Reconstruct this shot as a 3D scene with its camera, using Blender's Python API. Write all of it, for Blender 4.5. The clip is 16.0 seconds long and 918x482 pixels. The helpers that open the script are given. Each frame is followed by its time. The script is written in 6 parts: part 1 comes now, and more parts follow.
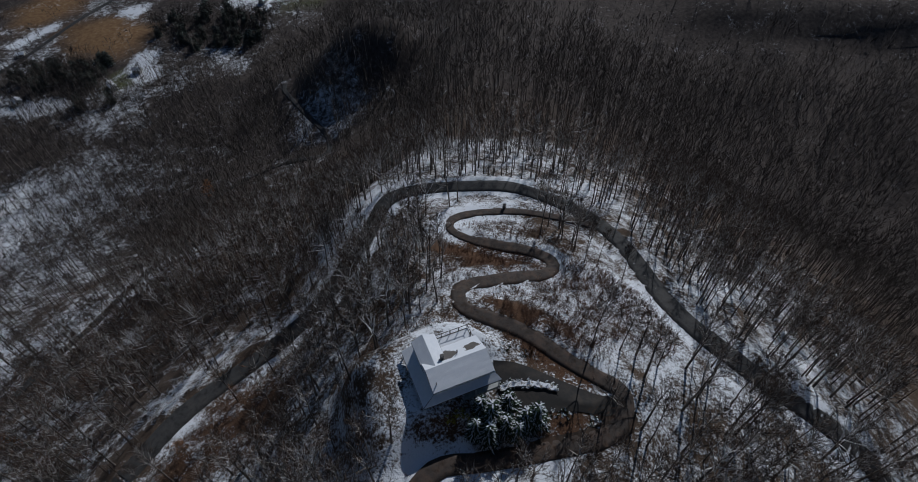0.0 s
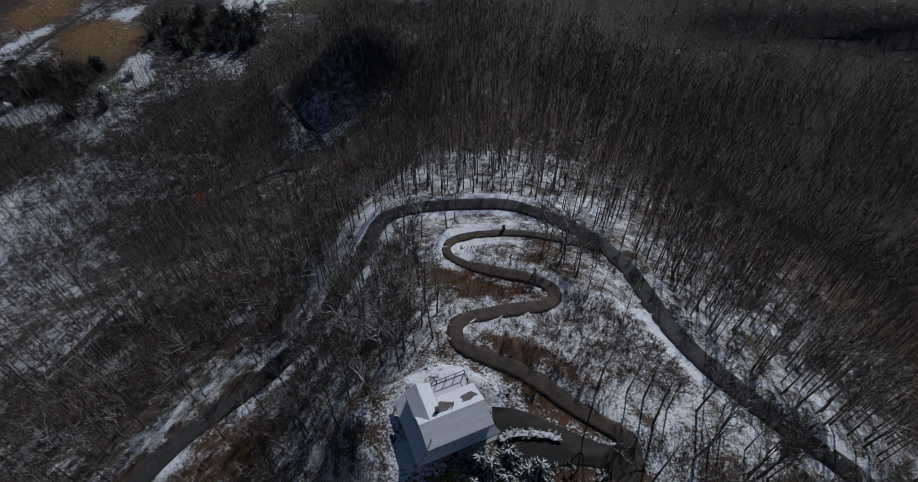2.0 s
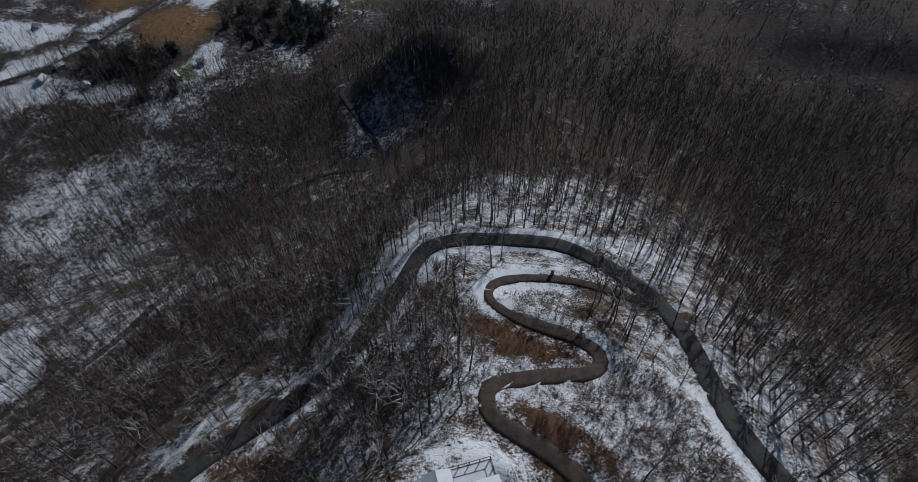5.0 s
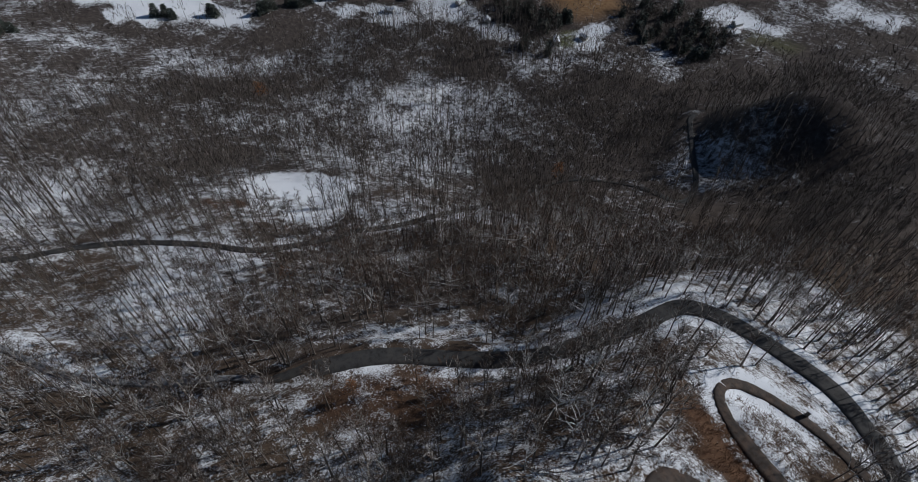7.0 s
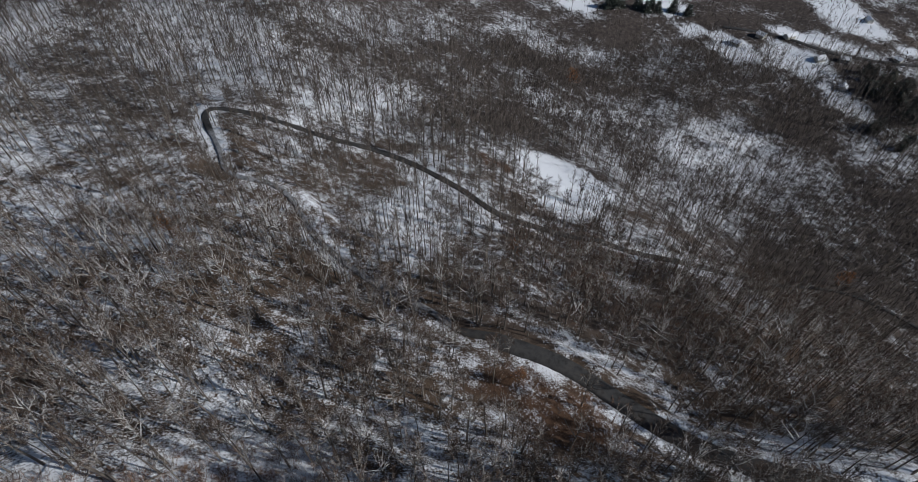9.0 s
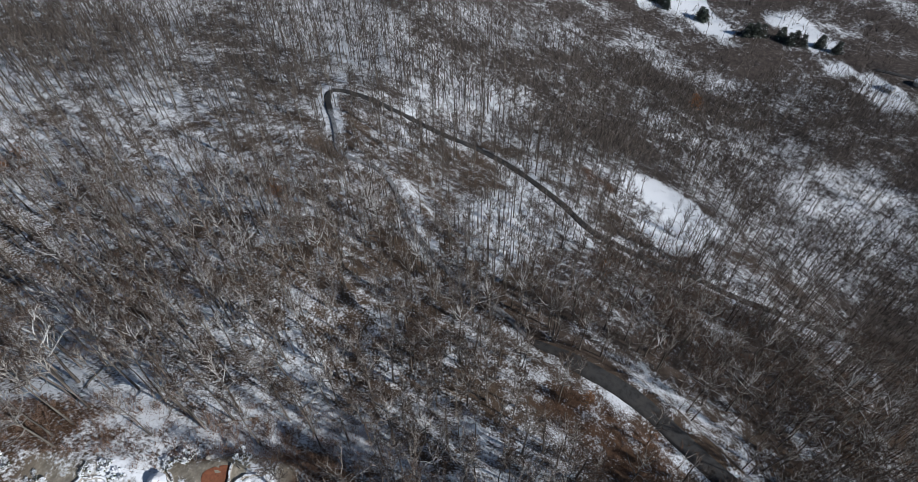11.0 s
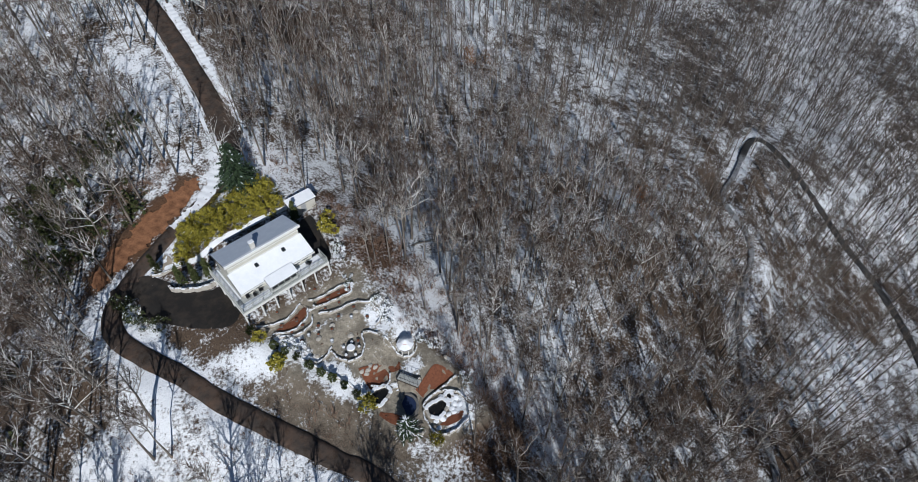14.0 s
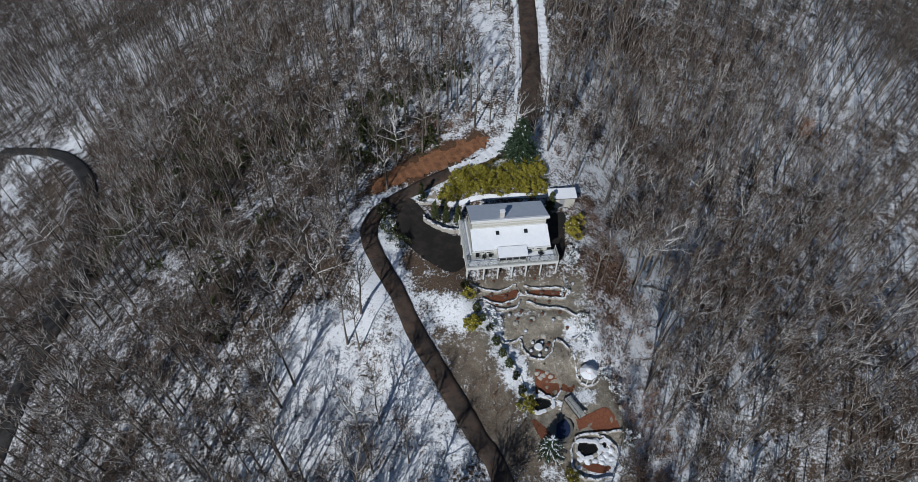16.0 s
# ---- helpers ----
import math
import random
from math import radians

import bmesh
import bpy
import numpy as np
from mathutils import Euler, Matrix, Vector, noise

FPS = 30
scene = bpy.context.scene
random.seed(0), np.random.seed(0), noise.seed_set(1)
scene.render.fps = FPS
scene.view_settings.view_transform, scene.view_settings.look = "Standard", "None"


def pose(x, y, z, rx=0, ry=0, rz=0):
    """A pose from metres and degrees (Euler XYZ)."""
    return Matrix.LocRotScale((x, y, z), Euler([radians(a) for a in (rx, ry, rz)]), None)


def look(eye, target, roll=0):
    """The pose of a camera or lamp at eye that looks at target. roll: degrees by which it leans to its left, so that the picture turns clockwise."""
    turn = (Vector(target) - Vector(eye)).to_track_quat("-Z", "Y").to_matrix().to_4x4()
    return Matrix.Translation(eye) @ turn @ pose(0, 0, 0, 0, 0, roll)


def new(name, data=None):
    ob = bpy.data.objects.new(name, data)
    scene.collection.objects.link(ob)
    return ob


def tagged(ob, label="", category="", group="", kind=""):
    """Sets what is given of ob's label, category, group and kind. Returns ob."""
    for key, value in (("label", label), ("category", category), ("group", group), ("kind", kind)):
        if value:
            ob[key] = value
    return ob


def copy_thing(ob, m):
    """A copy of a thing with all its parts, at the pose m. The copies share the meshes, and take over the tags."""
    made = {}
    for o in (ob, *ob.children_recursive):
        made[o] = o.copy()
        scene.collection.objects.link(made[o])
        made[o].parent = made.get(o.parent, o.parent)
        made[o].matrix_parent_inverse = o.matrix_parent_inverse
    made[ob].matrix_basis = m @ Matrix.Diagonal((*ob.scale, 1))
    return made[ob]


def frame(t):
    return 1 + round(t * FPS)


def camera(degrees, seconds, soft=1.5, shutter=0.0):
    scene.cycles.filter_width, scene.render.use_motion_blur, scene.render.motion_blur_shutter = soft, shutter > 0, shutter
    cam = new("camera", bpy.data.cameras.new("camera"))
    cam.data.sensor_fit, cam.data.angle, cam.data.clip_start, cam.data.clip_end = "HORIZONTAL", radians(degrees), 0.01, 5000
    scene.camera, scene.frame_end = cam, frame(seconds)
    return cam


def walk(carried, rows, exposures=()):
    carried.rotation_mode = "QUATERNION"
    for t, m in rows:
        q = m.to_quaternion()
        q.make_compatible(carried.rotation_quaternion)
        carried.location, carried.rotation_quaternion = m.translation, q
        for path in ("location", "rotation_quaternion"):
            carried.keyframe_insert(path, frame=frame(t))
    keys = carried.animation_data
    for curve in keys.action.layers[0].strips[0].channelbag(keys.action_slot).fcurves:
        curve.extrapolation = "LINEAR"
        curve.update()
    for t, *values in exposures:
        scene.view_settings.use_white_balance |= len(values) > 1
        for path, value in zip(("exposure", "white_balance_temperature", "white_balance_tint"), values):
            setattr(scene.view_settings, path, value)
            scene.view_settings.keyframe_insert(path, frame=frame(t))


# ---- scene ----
cam = camera(78.0, 16.0, 0.6)
PATH = [
    (0, (0.339, 0.796, 93.982), (0.339, 2.11, 92.475), -0.1),
    (0.5, (0.494, 2.772, 93.94), (0.495, 4.084, 92.431), 0.0),
    (1, (0.628, 4.806, 93.881), (0.63, 6.117, 92.371), -0.1),
    (1.5, (0.715, 6.895, 93.816), (0.717, 8.204, 92.304), -0.2),
    (2, (0.815, 9.028, 93.753), (0.817, 10.335, 92.239), -0.2),
    (2.5, (0.931, 11.187, 93.705), (0.933, 12.491, 92.189), -0.3),
    (3, (1.028, 13.34, 93.683), (1.028, 14.642, 92.165), -0.4),
    (3.2, (1.058, 14.162, 93.688), (1.058, 15.464, 92.17), -0.5),
    (5.3, (1.342, 22.005, 94.074), (1.087, 23.277, 92.552), -0.6),
    (5.5, (1.293, 22.355, 94.07), (0.975, 23.61, 92.546), -0.6),
    (6, (0.992, 22.495, 94.017), (0.499, 23.697, 92.497), -0.0),
    (6.5, (0.912, 22.281, 93.924), (0.167, 23.348, 92.406), 0.3),
    (7, (0.665, 21.807, 93.927), (-0.296, 22.683, 92.407), 0.5),
    (7.5, (0.553, 21.769, 93.796), (-0.573, 22.417, 92.275), 0.5),
    (8, (0.571, 21.816, 93.79), (-0.656, 22.241, 92.269), 0.2),
    (8.5, (0.569, 21.824, 93.791), (-0.704, 22.088, 92.27), 0.1),
    (9, (0.566, 21.83, 93.789), (-0.725, 21.985, 92.269), 0.1),
    (9.2, (0.563, 21.838, 93.775), (-0.733, 21.953, 92.257), -0.1),
    (11.5, (0.584, 21.852, 93.78), (-0.704, 21.579, 92.274), -0.7),
    (12, (0.583, 21.842, 93.789), (-0.665, 21.415, 92.286), -0.5),
    (12.5, (0.587, 21.858, 93.806), (-0.59, 21.26, 92.304), -0.3),
    (13, (0.587, 21.861, 93.806), (-0.489, 21.089, 92.307), -0.1),
    (13.5, (0.585, 21.869, 93.81), (-0.354, 20.93, 92.315), 0.1),
    (14, (0.586, 21.877, 93.815), (-0.185, 20.791, 92.323), 0.3),
    (14.5, (0.586, 21.876, 93.813), (-0.01, 20.682, 92.324), 0.5),
    (15, (0.583, 21.874, 93.81), (0.176, 20.6, 92.322), 0.8),
    (15.5, (0.582, 21.871, 93.807), (0.372, 20.549, 92.322), 1.2),
    (16, (0.583, 21.871, 93.806), (0.576, 20.531, 92.322), 1.5),
]
walk(cam, [(t, look(eye, target, roll)) for t, eye, target, roll in PATH],
     [(0.0, -1.2, 5500, 9), (3.2, -1.2, 5500, 9), (6.0, -1.05, 5620, 9), (8.5, -0.58, 5800, 9), (12.5, -0.24, 5700, 8), (14.5, -0.39, 5700, 8), (16.0, -0.64, 5650, 8)])

# ---- light ----
SUN_FROM = Vector((0.38, 0.92, 0.66)).normalized()      # towards the sun: ahead and to the right of the first view, 33 degrees up
world = bpy.data.worlds.new("sky")
scene.world = world
world.use_nodes = True
sky = world.node_tree.nodes.new("ShaderNodeTexSky")
sky.sky_type, sky.sun_disc = "NISHITA", False
sky.sun_elevation = math.asin(SUN_FROM.z)
sky.ozone_density, sky.dust_density, sky.air_density = 4.0, 0.2, 1.2
sky.sun_rotation = math.atan2(SUN_FROM.x, SUN_FROM.y)
world.node_tree.links.new(sky.outputs[0], world.node_tree.nodes["Background"].inputs[0])
world.node_tree.nodes["Background"].inputs[1].default_value = 0.05
sun = new("sun", bpy.data.lights.new("sun", "SUN"))
sun.data.energy, sun.data.angle, sun.data.color = 5.0, radians(0.5), (1.0, 0.925, 0.83)
sun.matrix_world = look((0, 0, 200), Vector((0, 0, 200)) - SUN_FROM)


# ---- materials ----
class Nodes:
    """A material and short calls for its nodes."""

    def __init__(self, name, rough=0.85, metal=0.0, spec=0.25):
        self.m = bpy.data.materials.new(name)
        self.m.use_nodes = True
        self.t = self.m.node_tree
        self.b = self.t.nodes["Principled BSDF"]
        self.b.inputs["Roughness"].default_value = rough
        self.b.inputs["Metallic"].default_value = metal
        self.b.inputs["Specular IOR Level"].default_value = spec
        self.pos = self.t.nodes.new("ShaderNodeNewGeometry").outputs["Position"]

    def put(self, socket, value):
        if hasattr(value, "is_output"):
            self.t.links.new(value, socket)
        elif isinstance(value, tuple):
            socket.default_value = (*value, 1) if len(value) == 3 and len(socket.default_value) == 4 else value
        else:
            socket.default_value = value

    def noise(self, scale, detail=4.0, rough=0.6, stretch=None):
        n = self.t.nodes.new("ShaderNodeTexNoise")
        n.inputs["Scale"].default_value, n.inputs["Detail"].default_value, n.inputs["Roughness"].default_value = scale, detail, rough
        v = self.pos
        if stretch:
            v = self.math3("MULTIPLY", self.pos, stretch)
        self.t.links.new(v, n.inputs["Vector"])
        return n.outputs["Fac"]

    def math3(self, op, a, b):
        n = self.t.nodes.new("ShaderNodeVectorMath")
        n.operation = op
        self.put(n.inputs[0], a), self.put(n.inputs[1], b)
        return n.outputs[0]

    def math(self, op, a, b=0.0, c=None):
        n = self.t.nodes.new("ShaderNodeMath")
        n.operation = op
        self.put(n.inputs[0], a), self.put(n.inputs[1], b)
        if c is not None:
            self.put(n.inputs[2], c)
        return n.outputs[0]

    def step(self, v, a, b):
        n = self.t.nodes.new("ShaderNodeMapRange")
        self.put(n.inputs[0], v)
        n.inputs[1].default_value, n.inputs[2].default_value = a, b
        return n.outputs[0]

    def mix(self, fac, a, b):
        n = self.t.nodes.new("ShaderNodeMix")
        n.data_type = "RGBA"
        self.put(n.inputs[0], fac), self.put(n.inputs[6], a), self.put(n.inputs[7], b)
        return n.outputs[2]

    def attr(self, name):
        n = self.t.nodes.new("ShaderNodeAttribute")
        n.attribute_name = name
        return n.outputs["Fac"]

    def chance(self):
        return self.t.nodes.new("ShaderNodeObjectInfo").outputs["Random"]

    def island(self):
        return self.t.nodes.new("ShaderNodeNewGeometry").outputs["Random Per Island"]

    def colour(self, c):
        self.put(self.b.inputs["Base Color"], c)
        return self

    def bump(self, height, strength=0.4, distance=0.1):
        n = self.t.nodes.new("ShaderNodeBump")
        n.inputs["Strength"].default_value, n.inputs["Distance"].default_value = strength, distance
        self.t.links.new(height, n.inputs["Height"])
        self.t.links.new(n.outputs[0], self.b.inputs["Normal"])
        return self


SNOW_A, SNOW_B = (0.88, 0.89, 0.91), (0.78, 0.80, 0.835)


def plain(name, a, b, scale=2.0, rough=0.85, metal=0.0, fine=None, bump=0.3, dist=0.03, spec=0.25):
    """A surface of two tones at two scales."""
    n = Nodes(name, rough, metal, spec)
    f = n.noise(scale)
    g = n.noise(fine or scale * 9, 3)
    n.colour(n.mix(n.step(n.math("ADD", n.math("MULTIPLY", f, 0.6), n.math("MULTIPLY", g, 0.4)), 0.35, 0.65), a, b))
    return n.bump(g, bump, dist).m


def ground_material():
    n = Nodes("forest_floor", 0.95, 0, 0.1)
    fine, mid, broad = n.noise(2.4, 4, 0.65), n.noise(0.42, 4, 0.6), n.noise(0.075, 3)
    cover = n.math("ADD", n.attr("snow"), n.math("MULTIPLY", n.math("SUBTRACT", fine, 0.5), 1.3))
    cover = n.math("ADD", cover, n.math("MULTIPLY", n.math("SUBTRACT", mid, 0.5), 0.9))
    cover = n.math("ADD", cover, n.math("MULTIPLY", n.math("SUBTRACT", broad, 0.5), 0.9))
    cover = n.step(cover, 0.36, 0.64)
    leaf = n.mix(n.step(n.noise(5.0, 4, 0.75), 0.3, 0.7), (0.034, 0.025, 0.018), (0.15, 0.107, 0.076))
    # greyer litter: paints the haze of distance into the far ground
    leaf = n.mix(n.attr("greyed"), leaf, n.mix(n.step(mid, 0.3, 0.7), (0.045, 0.037, 0.033), (0.105, 0.087, 0.076)))
    rust = n.mix(n.step(n.noise(4.0, 4, 0.75), 0.3, 0.7), (0.05, 0.028, 0.018), (0.16, 0.085, 0.046))
    field = n.mix(n.step(mid, 0.35, 0.65), (0.17, 0.10, 0.05), (0.26, 0.16, 0.08))
    soil = n.mix(n.attr("rust"), leaf, rust)
    soil = n.mix(n.attr("field"), soil, field)
    soil = n.mix(n.attr("green"), soil, n.mix(mid, (0.10, 0.12, 0.045), (0.15, 0.15, 0.06)))
    soil = n.mix(n.attr("sand"), soil, n.mix(n.step(mid, 0.35, 0.6), (0.17, 0.15, 0.12), n.mix(n.step(fine, 0.35, 0.65), (0.25, 0.22, 0.17), (0.42, 0.375, 0.305))))
    n.colour(n.mix(cover, soil, n.mix(broad, SNOW_A, SNOW_B)))
    return n.bump(n.math("ADD", fine, n.math("MULTIPLY", cover, 0.5)), 0.7, 0.25).m


def road_material(name, a, b, dirt):
    n = Nodes(name, 0.8, 0, 0.3)
    fine, mid = n.noise(14, 3), n.noise(0.5, 5, 0.65)
    c = n.mix(n.step(fine, 0.3, 0.7), a, b)
    c = n.mix(n.step(mid, 0.45, 0.75), c, dirt)
    dust = n.math("MULTIPLY", n.attr("dusted"), n.step(n.math("ADD", n.noise(1.1, 5, 0.7), n.math("MULTIPLY", mid, 0.4)), 0.52, 0.74))
    n.colour(n.mix(dust, c, SNOW_B))
    return n.bump(fine, 0.3, 0.02).m


def bark_material(name, a, b):
    n = Nodes(name, 0.9, 0, 0.15)
    n.colour(n.mix(n.step(n.noise(0.23, 2), 0.35, 0.65), a, b))
    return n.m


def leaf_material(name, a, b, c=None):
    n = Nodes(name, 0.7, 0, 0.2)
    col = n.mix(n.island(), a, b)
    if c:
        col = n.mix(n.step(n.noise(0.7, 3), 0.5, 0.7), col, c)
    n.colour(col)
    return n.m


GROUND = ground_material()
ASPHALT = road_material("asphalt", (0.018, 0.017, 0.016), (0.030, 0.028, 0.026), (0.040, 0.034, 0.028))
DRIVE = road_material("driveway_asphalt", (0.024, 0.016, 0.0105), (0.042, 0.027, 0.017), (0.085, 0.046, 0.024))
PARKING = road_material("wet_asphalt", (0.014, 0.013, 0.012), (0.026, 0.023, 0.021), (0.052, 0.041, 0.032))
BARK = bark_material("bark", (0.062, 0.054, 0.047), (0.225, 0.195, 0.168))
# paler than the bark: sunlit, snow-touched highlights are put into the limb colour
LIMB = bark_material("sunlit_painted_limbs", (0.135, 0.12, 0.105), (0.52, 0.49, 0.455))
TWIG = bark_material("twigs", (0.05, 0.035, 0.027), (0.125, 0.09, 0.069))
# greyer than the near twigs: distance haze is put into the colour
FAR_TWIG = bark_material("hazed_far_twigs", (0.05, 0.041, 0.035), (0.12, 0.10, 0.085))
SCRUB = bark_material("scrub_twigs", (0.06, 0.032, 0.02), (0.15, 0.085, 0.052))
PALE_BARK = bark_material("pale_bark", (0.60, 0.59, 0.57), (0.76, 0.75, 0.74))
BRUSH = bark_material("brush_twigs", (0.11, 0.068, 0.048), (0.27, 0.18, 0.13))
OAK_LEAF = leaf_material("dead_oak_leaves", (0.20, 0.085, 0.03), (0.34, 0.16, 0.06))
NEEDLE = leaf_material("needles", (0.018, 0.032, 0.018), (0.045, 0.07, 0.035))
# needles lightened and greyed, so the colour carries the haze of distance
PINE_FAR = leaf_material("hazed_far_needles", (0.06, 0.07, 0.06), (0.11, 0.125, 0.10))
GOLD_LEAF = leaf_material("gold_green_leaves", (0.12, 0.11, 0.015), (0.35, 0.30, 0.04))
BOX_LEAF = leaf_material("evergreen_leaves", (0.03, 0.04, 0.014), (0.075, 0.085, 0.028))
SNOW = plain("snow", SNOW_A, SNOW_B, 1.2, 0.7, bump=0.18, dist=0.04)
FROSTED = plain("frosted_grey_roofing", (0.52, 0.57, 0.65), (0.62, 0.67, 0.74), 1.2, 0.55)
LITTER = plain("red_brown_leaf_litter", (0.12, 0.055, 0.028), (0.32, 0.155, 0.078), 0.9, 0.95, fine=7, bump=0.8, dist=0.08)


def snow_cap_material():
    """Snow that has slid off the stone in places."""
    n = Nodes("patchy_snow_cap", 0.8, 0, 0.2)
    f = n.noise(2.1, 5, 0.7)
    stone = n.mix(n.step(n.noise(7.0, 3), 0.35, 0.65), (0.13, 0.115, 0.095), (0.33, 0.30, 0.25))
    n.colour(n.mix(n.step(f, 0.42, 0.5), stone, n.mix(n.noise(1.3), SNOW_A, SNOW_B)))
    return n.bump(f, 0.6, 0.08).m


CAP = snow_cap_material()
SHINGLE = plain("grey_shingles", (0.10, 0.10, 0.105), (0.16, 0.16, 0.165), 3.0)
SIDING = plain("cream_siding", (0.48, 0.46, 0.40), (0.57, 0.55, 0.49), 0.8, 0.6)
GREY_SIDING = plain("grey_siding", (0.30, 0.31, 0.32), (0.38, 0.39, 0.40), 0.8, 0.6)
TRIM = plain("white_trim", (0.66, 0.66, 0.63), (0.74, 0.74, 0.71), 2.0, 0.5)
DECK_WOOD = plain("weathered_deck", (0.36, 0.37, 0.35), (0.48, 0.49, 0.47), 1.4, 0.8)
DARK_WOOD = plain("dark_wood", (0.05, 0.04, 0.034), (0.09, 0.07, 0.055), 2.0, 0.8)
STONE = plain("pale_stone", (0.34, 0.31, 0.27), (0.50, 0.47, 0.42), 1.5, 0.9, bump=0.6, dist=0.06)
DARK_STONE = plain("dark_stone", (0.10, 0.095, 0.09), (0.20, 0.19, 0.175), 1.8, 0.9, bump=0.6, dist=0.06)
MULCH = plain("red_mulch", (0.13, 0.05, 0.028), (0.22, 0.085, 0.045), 3.0, 0.95, bump=0.8, dist=0.05)
GRAVEL = plain("pale_gravel", (0.25, 0.21, 0.165), (0.36, 0.315, 0.25), 1.2, 0.95, fine=22, bump=0.6)
POT = plain("pale_ceramic", (0.5, 0.48, 0.44), (0.62, 0.6, 0.55), 2.0, 0.6)
RED_PAINT = plain("faded_red_paint", (0.38, 0.10, 0.07), (0.46, 0.15, 0.10), 2.0, 0.6)
METAL = plain("dark_metal", (0.05, 0.05, 0.055), (0.09, 0.09, 0.095), 4.0, 0.4, 0.8)
# dark blue of snow in shade, painted as a surface colour
PIT_SHADE = plain("painted_pit_shade", (0.012, 0.02, 0.05), (0.03, 0.045, 0.10), 1.0, 0.5)


def glass_material():
    n = Nodes("window_glass", 0.06, 0, 0.5)
    return n.colour(n.mix(n.noise(0.6), (0.015, 0.018, 0.02), (0.04, 0.045, 0.05))).m


def water_material():
    n = Nodes("dark_water", 0.08, 0, 0.5)
    n.colour(n.mix(n.noise(0.8), (0.008, 0.009, 0.009), (0.02, 0.018, 0.014)))
    return n.bump(n.noise(3.0), 0.08, 0.02).m


GLASS, WATER = glass_material(), water_material()


# ---- terrain ----
def smooth(a, b, v):
    u = np.clip((v - a) / (b - a), 0, 1)
    return u * u * (3 - 2 * u)


def curve(v, knots):
    """A smooth curve through knots (place, height)."""
    k = np.array(knots, float)
    out = 0
    for s in (-1.0, -0.5, 0.0, 0.5, 1.0):
        out = out + np.interp(v + s * 7, k[:, 0], k[:, 1])
    return out / 5


CREST = [(-900, 60), (-300, 52), (-120, 36), (-55, 27), (-28, 24.5), (-5, 19), (25, 17), (48, 16.5), (58, 12), (66, 8), (86, -1),
         (115, -13), (160, -32), (250, -60), (420, -92), (800, -110)]
LEFT = [(0, 0), (7, 0.5), (14, 3), (24, 13), (36, 25), (46, 28), (60, 33), (90, 46), (140, 66), (220, 92), (330, 112), (500, 135)]
MID = [(-200, -16), (-110, -13), (-50, -7), (-20, -8), (10, -3), (40, 1), (60, 2), (90, 2), (115, 0), (160, 4), (250, 8), (500, 20)]
WIDE = [(-60, 0), (-40, 5), (0, 0), (56, 0), (72, 3), (90, 7), (112, 14), (135, 8), (170, 0)]
RIGHT = [(0, 0), (20, 2.5), (35, 7), (48, 11), (60, 16), (90, 34), (140, 62), (220, 95), (330, 120), (500, 140)]


def base(x, y):
    """The hill without its roads: a ridge along y that falls to a valley."""
    x, y = np.asarray(x, float), np.asarray(y, float)
    mid, wide = curve(y, MID), curve(y, WIDE)
    d = x - mid
    d = np.sign(d) * np.clip(np.abs(d) - wide, 0, None)
    # the flanks draw nearer to the valley floor where the ridge is low
    crest = curve(y, CREST)
    drop = np.where(d < 0, curve(-d, LEFT) - curve(0 * d, LEFT), (curve(d, RIGHT) - curve(0 * d, RIGHT)))
    z = np.where(d < 0, crest - drop * (0.74 + 0.26 * smooth(-45, 60, y)), crest - drop)
    floor = -116 + 6 * np.sin(x / 170) * np.cos(y / 210)
    # far hills
    r = np.hypot(x, y)
    floor = floor + 60 * smooth(700, 1500, r) + 35 * smooth(500, 1300, r) * np.sin(x / 260 + 1) * np.sin(y / 310 + 2)
    # a steep wooded bank across the valley and a spur above the lower road
    floor = floor + 18 * smooth(140, 200, x) * smooth(362, 396, y + 0.1 * x - 24) * (1 - smooth(440, 560, y)) + 56 * np.exp(-((x + 46) ** 2 / (2 * 33.0 ** 2) + (y - 297) ** 2 / (2 * 25.0 ** 2)))
    k = 14.0
    z = floor + k * np.log1p(np.exp(np.clip((z - floor) / k, -30, 30)))
    z = z + 1.6 * np.sin(x / 23 + 1.3 * np.sin(y / 31)) * np.sin(y / 27 + 0.5) * smooth(55, 110, np.abs(d))
    return z


# ---- roads: centre lines ----
MAIN_ROAD = [(162.3, -133.1), (148.2, -129.5), (133.4, -122.9), (121.7, -114.3), (108.2, -100), (97.2, -83.2), (91.4, -70.2), (87.9, -60.1), (86.5,
    -51.2), (85.7, -43.7), (85.7, -37.2), (85.4, -31.6), (85.1, -26.9), (84.5, -4), (82, 15), (74, 33), (65.7, 41.3), (60.8, 44), (56.6, 47.2), (52.5,
    50.6), (48.8, 54.8), (45.3, 59.9), (42.8, 65.4), (40.9, 73.2), (39.9, 80.6), (37.5, 89.9), (32.7, 98.1), (25.3, 105.7), (18.4, 110.2), (12.6,
    112.6), (3.5, 112.8), (-5.7, 111.9), (-12.4, 110.1), (-18.7, 106), (-21.9, 95.4), (-25.9, 87.1), (-29.4, 80.6), (-33.2, 74.9), (-37.6, 70.1),
    (-42.2, 65.5), (-46.8, 61), (-51.3, 56.7), (-55.5, 52.1), (-58.9, 46.9), (-61.7, 41.3), (-64.1, 37.1)]
